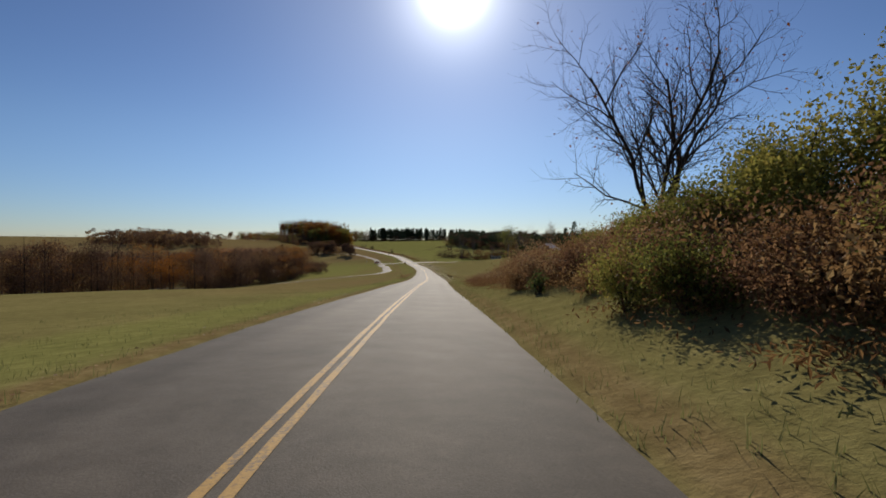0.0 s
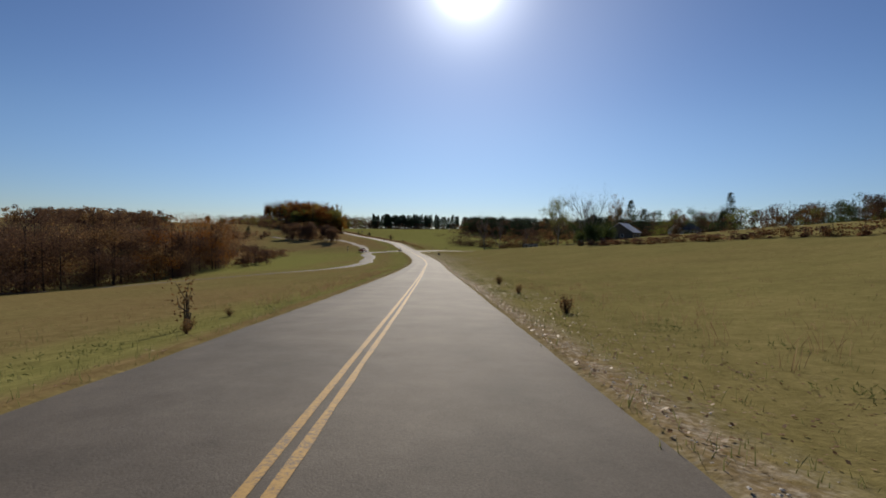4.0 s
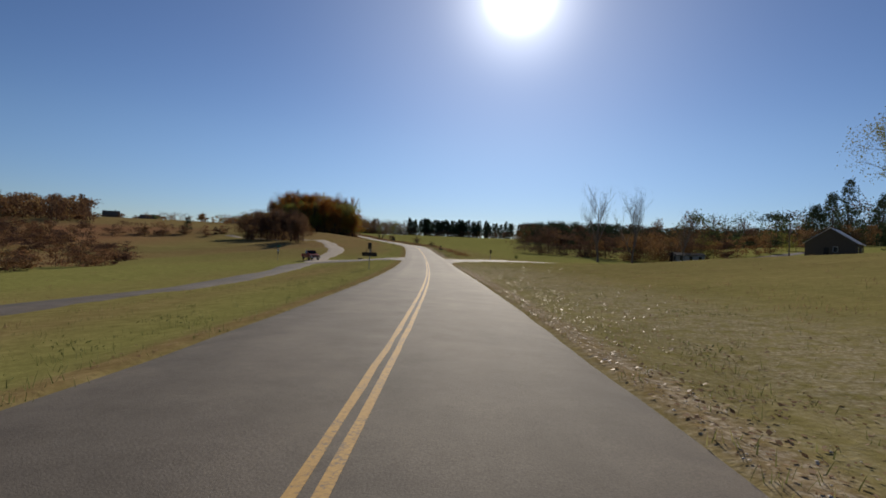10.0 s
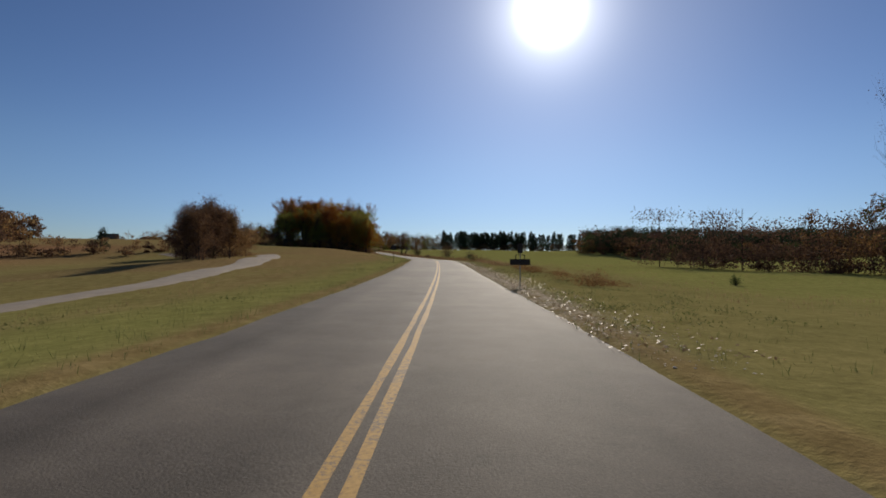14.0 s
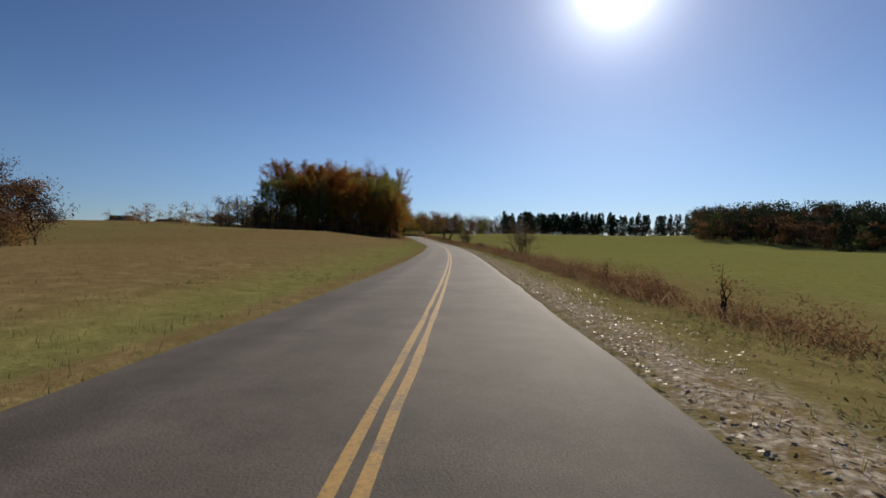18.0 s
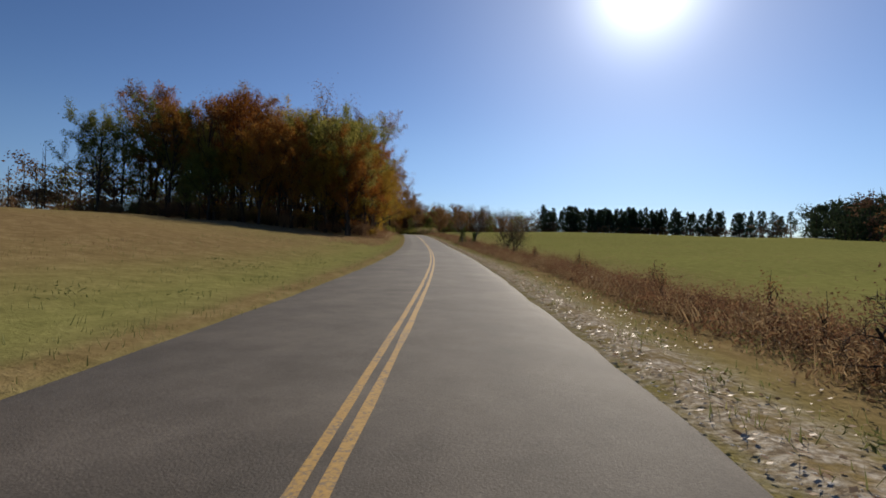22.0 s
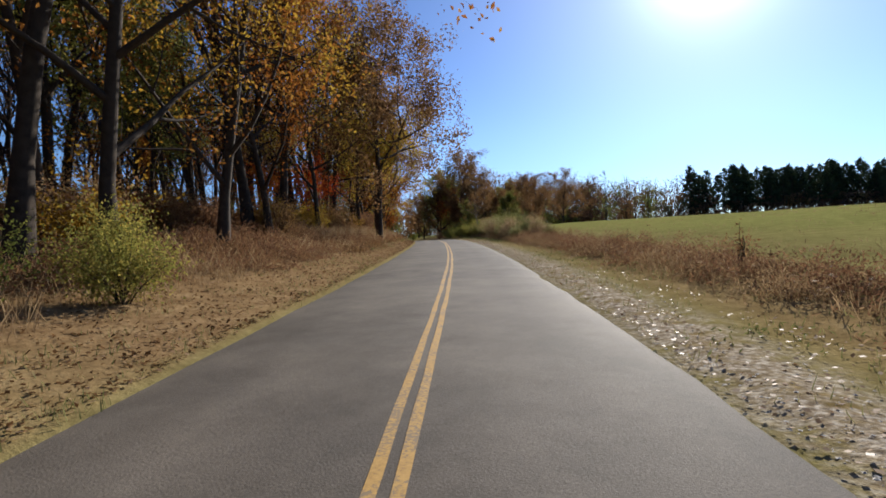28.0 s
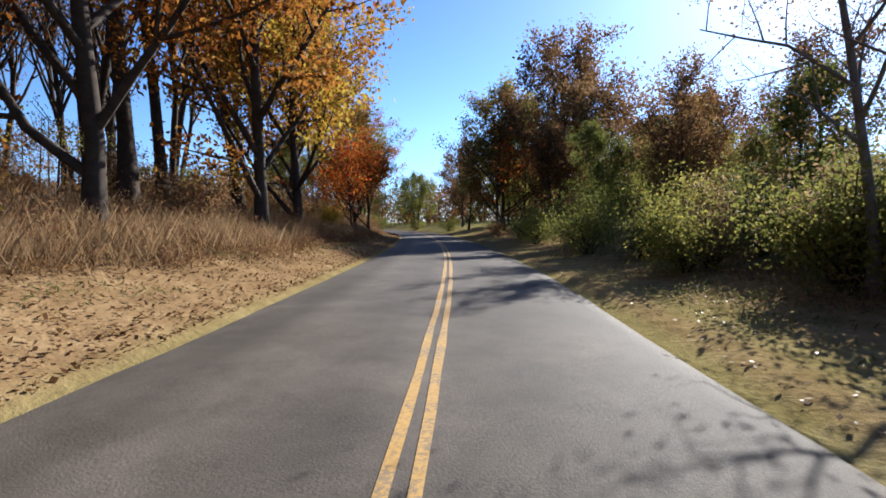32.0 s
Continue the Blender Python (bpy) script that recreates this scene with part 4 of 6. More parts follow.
# ---- farmyard conifers and other single far trees ----
for x, y, h, w in ((104.9, 407, 22, 4.5), (97, 402, 17, 4.2), (110, 399, 16, 4.5), (90, 398, 13, 4.0), (157, 393, 24, 4.5), (150, 388, 13, 3.5), (55.7, 314.8, 11, 3.2), (56.6, 310.9, 12, 3.4), (65.0, 319.8, 10.5, 3.2), (63.0, 323.6, 12, 3.4), (-129, 408, 6.5, 1.6), (36, 560, 9, 2.5)):
    stand(pine("conifer_tree", "dark green conifer in the farmland", int(h * 10 + abs(x)), h, w * 1.2, 0.05, "conifers in the farmland", 2200 if h > 8 else 900, 0.6 if h > 8 else 0.35), x, y)
stand(tree("lone_tree", "lone round brown tree on the ridge", 41, 8.5, L_BROWN, 1300, 0.6, 0.8, spread=0.9, boughs=8), -265, 635.5)
for i, (x, y, h) in enumerate(((36.4, 284, 15.5), (38.4, 249, 13.5), (66, 312, 17))):
    stand(tree("farm_tree", "tall thinly leaved tree beside the farmhouse", 50 + i, h, (L_OLIVE, L_BROWN, L_BROWN)[i], (9000, 700, 4200)[i], 0.2, 0.38, spread=(0.66, 0.55, 0.66)[i], clear=0.22, boughs=13, depth=3, twigs=5, stems=(1, 4, 1)[i], bark=M_BARK_PALE, ratio=0.5, thin=0.012), x, y, i)
for x, y, size in ((39.2, 246.5, 1.0), (35.6, 249, 0.62), (44.5, 251, 0.8)):
    stand(bush("yard_shrub", "large round dark evergreen shrub by the farmhouse", int(x * 10), 6.4, 6.6, L_GREEN, 9000, 0.2, "shrub", "yard shrubs", 30), x, y, x, size)
for i, (x, y, h) in enumerate(((12.9, 343, 14.0), (19.8, 340.5, 13.5), (33, 349, 10))):
    stand(tree("bare_tree", "tall bare tree with upright limbs behind the lane", 60 + i, h, L_DULL, 900, 0.12, 0.25, spread=0.5, clear=0.16, boughs=10, depth=3, twigs=6, bark=M_BARK_PALE, ratio=0.56, lift=0.2, thin=0.004), x, y, i)

# ---- the roadside wood, tree by tree ----
WOOD = "trees of the roadside wood"
forest = Kinds(
    lambda: tree("oak_tree", "tall oak with thinning rust-brown leaves", 101, 17, L_RUST, 15000, 0.19, 0.30, spread=0.78, clear=0.26, boughs=11, depth=2, twigs=5, group=WOOD),
    lambda: tree("oak_tree", "tall oak with thinning brown leaves", 102, 18, L_BROWN, 14000, 0.19, 0.30, spread=0.72, clear=0.32, boughs=11, depth=2, twigs=5, group=WOOD),
    lambda: tree("poplar_tree", "straight tall poplar with golden leaves", 103, 19, L_GOLD, 13000, 0.19, 0.30, spread=0.68, clear=0.36, boughs=12, depth=2, twigs=4, group=WOOD),
    lambda: tree("oak_tree", "tall oak with yellow-green leaves turning", 104, 16, L_OLIVE, 14000, 0.19, 0.30, spread=0.8, clear=0.24, boughs=11, depth=2, twigs=5, group=WOOD),
    lambda: tree("hardwood_tree", "tall nearly bare hardwood with a dark trunk", 105, 18, L_BROWN, 1500, 0.2, 0.5, spread=0.5, clear=0.4, boughs=12, depth=3, twigs=3, group=WOOD, thin=0.01),
)
edge_trees = Kinds(
    lambda: tree("edge_tree", "broad golden-orange tree at the wood's edge", 111, 13, L_GOLD, 17000, 0.17, 0.30, spread=0.9, clear=0.05, boughs=13, depth=2, twigs=5, group=WOOD),
    lambda: tree("edge_tree", "broad rust-orange tree at the wood's edge", 112, 14, L_RUST, 17000, 0.17, 0.30, spread=0.9, clear=0.05, boughs=13, depth=2, twigs=5, group=WOOD),
    lambda: tree("edge_tree", "broad yellow-green tree at the wood's edge", 113, 12, L_OLIVE, 17000, 0.17, 0.30, spread=0.9, clear=0.04, boughs=13, depth=2, twigs=5, group=WOOD),
)
maples = Kinds(
    lambda: tree("maple_tree", "small maple with bright red and orange leaves", 121, 7.5, L_RED, 4200, 0.16, 0.36, spread=0.8, clear=0.12, boughs=10, depth=2, twigs=4, group="red maples"),
    lambda: tree("maple_tree", "young maple with orange-red leaves", 122, 5.5, L_RED, 3000, 0.15, 0.32, spread=0.8, clear=0.15, boughs=9, depth=2, twigs=4, group="red maples"),
)
rng = np.random.default_rng(77)
for s in np.arange(533, 700, 6.2):
    for d in np.arange(-52, -9.5, 6.6):
        ss, dd = s + rng.uniform(-2.4, 2.4), d + rng.uniform(-2.4, 2.4)
        if rng.random() < 0.10 or dd < -50:
            continue
        x, y = at_road(ss, dd)
        k = int(rng.choice(5, p=(0.30, 0.27, 0.14, 0.15, 0.14) if ss < 568 else (0.08, 0.06, 0.04, 0.05, 0.77)))
        size = 0.92 + 0.32 * rng.random()
        if ss < 545:
            size *= 0.92
        forest.put(k, x, y, rng.random() * 6.28, size, 1.0, 0.05)
# undergrowth inside the wood
under = Kinds(
    lambda: bush("undergrowth_bush", "brown undergrowth beneath the wood's trees", 225, 2.6, 3.6, L_BROWN, 3800, 0.10, group="undergrowth of the wood", stalks=18),
    lambda: bush("undergrowth_bush", "russet undergrowth beneath the wood's trees", 226, 2.2, 3.4, L_BRAMBLE, 3800, 0.10, group="undergrowth of the wood", stalks=18),
)
for k in range(300):
    s, d = rng.uniform(529, 700), rng.uniform(-50, -9)
    under.put(k, *at_road(s, d), rng.random() * 6, 0.7 + 0.5 * rng.random(), 1.0, 0.05)
woodland("wood_thicket", "young brown trees and saplings inside the wood", fill([at_road(532, -15), at_road(575, -14), at_road(575, -48), at_road(534, -50)], 5.6, 46), 47, (4.0, 8.5), (L_DULL, L_BROWN, L_DULL, L_RUST, L_OLIVE), 620, 0.2, width=0.5, bare=0.1, clear=0.0)
woodland("wood_saplings", "rust and brown saplings under the open wood", fill([at_road(575, -13), at_road(690, -13), at_road(690, -46), at_road(575, -46)], 6.4, 50), 51, (2.5, 6.5), (L_RUST, L_BROWN, L_DULL, L_BROWN, L_OLIVE), 900, 0.12, width=0.55, bare=0.1, clear=0.0)
stand(pine("young_pine", "young dark pine at the wood's edge", 48, 12, 3.6, 0.03, "", 2600, 0.4), *at_road(541, -14.5))
# the wood's edge beside the road
for s, d, k, size in ((529, -11, 1, 0.95), (534, -8.8, 1, 0.9), (541, -8.2, 0, 1.0), (549, -8.5, 0, 0.95), (556, -8.6, 2, 0.95), (563, -9, 1, 0.8), (531, -19, 1, 0.95), (533, -27, 0, 0.9), (537, -36, 2, 0.9), (540, -44, 1, 0.85), (571, -9.5, 0, 0.85), (530, -14, 0, 0.85), (529, -23, 1, 0.85), (532, -31, 2, 0.85), (538, -14, 2, 0.85), (546, -11, 1, 0.95), (553, -11, 0, 0.9), (566, -12, 1, 0.95), (580, -13, 0, 0.9),
                      (652, -8.0, 1, 1.15), (660, -7.0, 1, 1.2), (666, -7.2, 0, 1.2), (671, -8.5, 1, 1.1), (682, -6.5, 2, 0.8), (692, -7, 1, 0.8)):
    edge_trees.put(k, *at_road(s, d), s * 1.7, size, 1.0, 0.05)
for s, d, size in ((611, -12.5, 0.8), (618, -10.5, 0.75), (673, -5.6, 1.1), (680, -5.2, 1.0), (684, 9.5, 1.25)):
    maples.put(int(s) % 2, *at_road(s, d), s, size, 1.0, 0.05)
big = Kinds(lambda: tree("roadside_oak", "large old oak beside the road with a forked trunk", 131, 16, L_RUST, 6500, 0.15, 0.45, stem=0.22, spread=0.95, clear=0.2, boughs=11, depth=3, twigs=3, lift=0.06, thin=0.008, group="old oaks beside the road"),
            lambda: tree("roadside_oak", "large old oak beside the road with thin brown leaves", 132, 15, L_GOLD, 6500, 0.15, 0.45, stem=0.20, spread=0.95, clear=0.2, boughs=11, depth=3, twigs=3, lift=0.06, thin=0.008, group="old oaks beside the road"))
for i, (s, d, size) in enumerate(((588, -8.6, 0.95), (593.5, -8.2, 1.0), (602, -9.4, 0.85), (612, -9.2, 0.9), (631, -9, 0.95), (643, -9.5, 1.0))):
    big.put(i, *at_road(s, d), i * 2.1, size, 1.0, 0.05)
stand(tree("overhanging_oak", "old oak whose russet crown hangs over the road", 133, 13.5, L_BROWN, 42000, 0.16, 0.32, stem=0.2, spread=1.25, clear=0.34, boughs=12, depth=3, twigs=4, thin=0.006, ratio=0.6, lift=0.05), *at_road(621.5, -5.9), 1.2, 1.36, 1.0, 0.05)
stand(tree("overhanging_oak", "old oak whose golden crown hangs over the road", 134, 12.5, L_GOLD, 30000, 0.16, 0.34, stem=0.2, spread=1.0, clear=0.3, boughs=12, depth=3, twigs=4, thin=0.006, ratio=0.58, lift=0.05), *at_road(636, -7.4), 2.6, 1.1, 1.0, 0.05)
# trees beyond the crest of the road
end_trees = Kinds(
    lambda: tree("crest_tree", "half-bare autumn tree beside the road's crest", 141, 11, L_BROWN, 10000, 0.20, 0.32, spread=0.8, clear=0.08, boughs=11, depth=2, twigs=5, group="trees beyond the crest"),
    lambda: tree("crest_tree", "brown rounded tree beside the road's crest", 142, 12, L_BROWN, 10500, 0.20, 0.32, spread=0.8, clear=0.06, boughs=11, depth=2, twigs=5, group="trees beyond the crest"),
    lambda: tree("crest_tree", "olive-green tree beside the road's crest", 143, 10, L_OLIVE, 11000, 0.20, 0.32, spread=0.85, clear=0.04, boughs=11, depth=2, twigs=5, group="trees beyond the crest"),
)
for i, (s, d, size) in enumerate(((682, 10, 1.0), (690, 13, 1.45), (694, 8, 1.5), (688, 16, 1.4), (690, 6.5, 1.0), (697, 11, 1.2), (702, 19, 1.0), (708, 7, 0.9), (712, 14, 1.1), (720, 9, 1.0), (730, 12, 1.0), (684, 21, 0.9), (688, 29, 1.0), (690, 37, 1.0), (698, 27, 1.1), (704, 45, 1.0), (712, 36, 1.1), (670, 9, 0.62), (676, 8, 0.66), (664, 11, 0.6), (661, 14, 0.62), (668, 14, 0.7), (656, 17, 0.6), (674, 17, 0.8), (680, 19, 0.85), (667, 20, 0.75), (740, 6, 1.0), (748, -2, 1.0), (742, -8, 1.0), (752, 8, 1.1),
                                  (706, -7, 0.9), (716, -8, 1.0), (728, -7, 1.0), (734, -14, 1.1), (720, -18, 1.1), (708, -16, 1.1))):
    end_trees.put(i, *at_road(s, d), i * 1.3, size, 1.0, 0.05)
stand(tree("leaning_tree", "slim half-bare tree leaning beside the road", 151, 7.0, L_BROWN, 2600, 0.06, 0.2, spread=0.95, clear=0.35, boughs=10, depth=3, twigs=5, thin=0.003, stem=0.085, bark=M_BARK_PALE, lift=0.02), *at_road(648.5, 6.6), 0.4)

# ---- trees above the gravel lane ----
lane_trees = Kinds(
    lambda: tree("lane_tree", "dense dark brown tree above the gravel lane", 161, 7.5, L_DULL, 10000, 0.18, 0.36, spread=0.9, clear=0.05, boughs=11, depth=2, twigs=4, group="trees above the gravel lane"),
    lambda: tree("lane_tree", "rounded russet tree above the gravel lane", 162, 6.0, L_BROWN, 7000, 0.18, 0.45, spread=0.8, clear=0.08, boughs=11, depth=2, twigs=4, group="trees above the gravel lane"),
    lambda: tree("lane_tree", "low brown tree above the gravel lane", 163, 6.5, L_DULL, 7000, 0.18, 0.45, spread=0.8, clear=0.08, boughs=11, depth=2, twigs=4, group="trees above the gravel lane"),
)
for i, (x, y, k, size) in enumerate(((-66, 361, 0, 1.05), (-69.5, 366, 0, 1.15), (-63.5, 357, 0, 0.9), (-72, 372, 0, 1.1), (-67, 369, 1, 1.1), (-84, 390, 2, 1.5), (-89, 397, 1, 1.55), (-95, 404, 1, 1.45), (-101, 412, 2, 1.4), (-90, 389, 0, 1.2), (-98, 398, 0, 1.2), (-105, 407, 2, 1.3), (-92, 412, 2, 1.0))):
    lane_trees.put(k, x, y, i * 1.9, size, 1.0, 0.05)

woodland("lane_thicket", "dense brown trees beside the top of the gravel lane", fill([(-75, 386), (-83, 402), (-95, 414), (-106, 410), (-97, 394), (-84, 382)], 4.4, 54), 54, (5.0, 9.5), (L_DULL, L_BROWN, L_DULL), 1500, 0.2, width=0.6, bare=0.08, clear=0.0)

# ---- the bank at the start ----
stand(tree("spreading_bare_tree", "wide bare tree forking low on the bank", 171, 8.4, L_RUST, 500, 0.12, 0.25, stem=0.15, spread=0.72, clear=0.14, boughs=12, depth=3, twigs=7, stems=4, ratio=0.48, thin=0.003, lift=0.08, wobble=0.15), *at_road(20.5, 10.6), 0.5, 0.92)
bank_bush = Kinds(
    lambda: bush("bank_shrub", "leafy yellow-green shrub on the bank", 181, 3.2, 2.8, L_OLIVE, 5200, 0.11, group="shrubs on the bank"),
    lambda: bush("bank_shrub", "leafy low olive shrub on the bank", 182, 2.6, 3.0, L_OLIVE, 5000, 0.10, group="shrubs on the bank"),
    lambda: bush("bank_shrub", "russet bramble thicket on the bank", 183, 1.2, 2.6, L_BRAMBLE, 2600, 0.07, group="shrubs on the bank"),
    lambda: bush("bank_shrub", "dry brown thicket on the bank", 184, 1.0, 2.4, L_BROWN, 2400, 0.07, group="shrubs on the bank"),
)
rng = np.random.default_rng(19)
for s, d, k, size in ((9.5, 8.2, 0, 0.8), (12, 9.4, 0, 0.78), (14.5, 8.6, 1, 0.75), (17, 8.2, 1, 0.6), (7, 10, 0, 0.85), (19, 9.4, 1, 0.55), (22, 8.6, 1, 0.5), (27, 9.6, 0, 0.42), (36, 9.2, 0, 0.35), (5, 8, 1, 0.8), (15, 12, 0, 0.65), (4, 12, 1, 0.9), (11, 7.6, 1, 0.8), (13.5, 10.2, 0, 0.7), (8.5, 9.2, 0, 0.9), (12.5, 7.0, 1, 0.7)):
    bank_bush.put(k, *at_road(s, d), s, size, 1.0, 0.05)
for k in range(190):
    s = rng.uniform(-8, 62)
    d = 5.4 + max(0, (s - 8) / 32 * 1.8) + rng.random() ** 1.3 * 13
    bank_bush.put(2 + int(rng.integers(0, 2)), *at_road(s, d), rng.random() * 6, 0.7 + 0.5 * rng.random(), 1.0, 0.05)
for k in range(46):
    s, d = rng.uniform(-3, 24), 4.9 + rng.random() * 3.2
    bank_bush.put((2, 3, 2, 3, 1)[k % 5], *at_road(s, d), rng.random() * 6, (0.75 + 0.35 * rng.random()) * (0.5 if k % 5 == 4 else 1.0), 1.0, 0.05)
for k in range(5):
    s, d = rng.uniform(60, 80), rng.uniform(6.5, 11)
    bank_bush.put(3, *at_road(s, d), rng.random() * 6, 0.35 + 0.3 * rng.random(), 1.0, 0.03)

# ---- single shrubs along the road ----
verge_bush = Kinds(
    lambda: bush("verge_shrub", "small grey-green shrub on the verge", 191, 0.9, 0.8, L_GREEN, 420, 0.09, group="shrubs on the verge"),
    lambda: bush("verge_shrub", "small dry brown shrub on the verge", 192, 0.8, 0.7, L_BROWN, 320, 0.08, group="shrubs on the verge"),
)
for s, d, k, size in ((17, 4.9, 0, 1.0), (20, 5.6, 1, 0.8), (113, 5.4, 1, 0.9), (122.5, 5.4, 1, 0.7), (132, 5.6, 1, 0.9), (108, -4.7, 1, 0.5), (109.2, -5.2, 1, 0.4), (112.5, -5.5, 1, 0.4), (333, 21, 0, 1.0)):
    verge_bush.put(k, *at_road(s, d), s, size, 1.0, 0.02)
for i, (s, d, h, n) in enumerate(((430.6, 7.8, 3.9, 700), (434.5, 9.2, 2.8, 500), (514.5, 8.9, 3.5, 420), (515.9, 10.1, 3.3, 400), (513.8, 9.9, 3.2, 300), (381, 6.8, 1.8, 160), (463, 6.2, 1.3, 240))):
    stand(tree("thorn_tree", "low many-stemmed thorn tree with few russet leaves", 200 + i, h, L_BRAMBLE, 3 * n, 0.055, 0.2, stem=0.06, spread=1.0, clear=0.2, boughs=8, depth=3, twigs=4, stems=4, ratio=0.55, thin=0.003, group="thorn trees by the ditch"), *at_road(s, d), i)
for i, (s, d, h) in enumerate(((537.5, 6.3, 4.0), (536.8, 8.0, 4.8))):
    r = tree("ivy_snag", "crooked bare snag with an ivy-covered stump", 210 + i, h, None, stem=0.16, spread=0.95, clear=0.35, boughs=7, depth=3, twigs=5, ratio=0.5, wobble=0.24, thin=0.004, bark=M_BARK_PALE, group="ivy-covered snags")
    g = np.random.default_rng(i)
    z = g.random(900)
    a = g.random(900) * 6.283
    w = (0.42, 0.26)[i] + 0.16 * np.sin(z * 5 + 1)
    part("ivy", leaf_mesh("ivy", leaf_arrays(g, np.stack([np.cos(a) * w, np.sin(a) * w, z * (2.5, 1.9)[i]], 1) + g.normal(0, 0.07, (900, 3)), 0.14), L_GREEN), r, "dark green ivy")
    stand(r, *at_road(s, d), 1.0 + i)
tangle = Kinds(
    lambda: bush("tall_weeds", "tall tangle of grey-green weeds beside the road", 227, 2.0, 2.6, L_GRASS, 4600, 0.085, "weeds", "tall weeds beside the road", 26),
    lambda: bush("tall_weeds", "tall tangle of tan and russet weeds beside the road", 228, 1.8, 2.6, L_STRAW, 4200, 0.08, "weeds", "tall weeds beside the road", 26),
)
for k in range(34):
    tangle.put(k, *at_road(617 + 1.25 * k, 7.1 + 0.9 * math.sin(k * 2.3) + (1.6 if k % 3 == 0 else 0)), k * 1.1, (0.6 + 0.5 * min(1, k / 8)) * (0.9 + 0.2 * math.sin(k * 1.7)), 1.0, 0.05)
late_bush = Kinds(
    lambda: bush("roadside_bush", "dense yellow-green bush beside the road", 221, 2.4, 3.0, L_OLIVE, 5000, 0.09, group="bushes beside the road"),
    lambda: bush("roadside_bush", "rounded olive-green bush beside the road", 222, 2.2, 3.0, L_OLIVE, 5000, 0.085, group="bushes beside the road"),
    lambda: bush("roadside_bush", "russet bush beside the road", 223, 1.7, 2.2, L_BRAMBLE, 3000, 0.08, group="bushes beside the road"),
    lambda: bush("roadside_bush", "golden undergrowth at the wood's edge", 224, 2.0, 2.4, L_GOLD, 3200, 0.085, group="bushes beside the road"),
)
for s, d, k, size in ((634, 8.2, 1, 0.7), (638, 7.4, 0, 0.7), (642, 6.8, 1, 0.95), (645, 8.6, 0, 1.05), (649, 6.6, 0, 1.0), (653, 5.8, 1, 0.95), (656, 7.6, 0, 1.1), (660, 5.4, 1, 1.0), (664, 6.6, 0, 1.15), (669, 5.2, 1, 1.0), (675, 6, 1, 1.0), (682, 5.2, 2, 1.0), (647, 11, 1, 1.2), (640, 11.5, 2, 1.1), (632, 11, 2, 0.9), (655, 12, 1, 1.3),
                      (584, -5.6, 0, 0.62), (586, -7.0, 0, 0.75), (582.5, -7.4, 1, 0.8), (579.5, -8.2, 2, 1.0), (576, -9, 3, 1.0), (589, -10, 3, 1.0), (597, -10.5, 2, 1.1), (604, -10, 3, 1.1), (612, -9.8, 3, 1.1), (617, -9.2, 2, 1.0), (626, -9, 3, 1.0), (634, -9.6, 2, 1.0),
                      (536, -8, 3, 0.8), (543, -8.4, 2, 0.9), (551, -8.8, 3, 0.9), (560, -8.6, 2, 0.9), (568, -8.4, 3, 0.8), (533, -13, 2, 1.0), (535, -20, 2, 1.1), (538, -28, 1, 1.2), (540, -37, 2, 1.1), (648, -8.5, 3, 1.1), (657, -8.2, 2, 1.2), (672, -6.8, 3, 1.0), (688, -6, 2, 1.0), (700, -5.5, 1, 1.0), (712, 5.0, 1, 1.0), (724, -5, 1, 1.1), (735, 4.5, 1, 1.1)):
    late_bush.put(k, *at_road(s, d), s * 0.7, size, 1.0, 0.05)

# ---- things along the road ----
def box(bm, size, at=(0, 0, 0), bevel=0.0, turn=None):
    m = Matrix.Translation(at) @ (turn or Matrix.Identity(4)) @ Matrix.Diagonal((*size, 1))
    r = bmesh.ops.create_cube(bm, size=1.0, matrix=m)
    if bevel:
        edges = list({e for v in r["verts"] for e in v.link_edges})
        bmesh.ops.bevel(bm, geom=edges, offset=bevel, segments=2, affect="EDGES", profile=0.5)


def rod(bm, a, b, r0, r1=None, sides=10):
    a, b = Vector(a), Vector(b)
    m = Matrix.Translation((a + b) / 2) @ (b - a).to_track_quat("Z", "Y").to_matrix().to_4x4()
    bmesh.ops.create_cone(bm, cap_ends=True, segments=sides, radius1=r0, radius2=r0 if r1 is None else r1, depth=(b - a).length, matrix=m)


def piece(name, material, parent, build, label="", smooth=False):
    """One mesh part under a thing or part: build(bm) shapes it."""
    bm = bmesh.new()
    build(bm)
    me = bpy.data.meshes.new(name)
    bm.to_mesh(me)
    bm.free()
    if smooth:
        me.polygons.foreach_set("use_smooth", [True] * len(me.polygons))
    me.materials.append(material)
    return part(name, me, parent, label)


def plate(bm, outline, thick, y=0.0):
    """A flat plate in the x-z plane from an outline, with a thickness along y."""
    front = [bm.verts.new((x, y - thick / 2, z)) for x, z in outline]
    back_ = [bm.verts.new((x, y + thick / 2, z)) for x, z in outline]
    bm.faces.new(front)
    bm.faces.new(back_[::-1])
    for i in range(len(outline)):
        j = (i + 1) % len(outline)
        bm.faces.new((front[j], front[i], back_[i], back_[j]))
    bmesh.ops.recalc_face_normals(bm, faces=bm.faces)


def rounded(w, h, r, z0, n=4):
    out = []
    for cx, cz, a0 in ((w / 2 - r, h - r, 0), (-w / 2 + r, h - r, 90), (-w / 2 + r, r, 180), (w / 2 - r, r, 270)):
        out += [(cx + r * math.cos(radians(a0 + 90 * k / n)), z0 + cz + r * math.sin(radians(a0 + 90 * k / n))) for k in range(n + 1)]
    return out


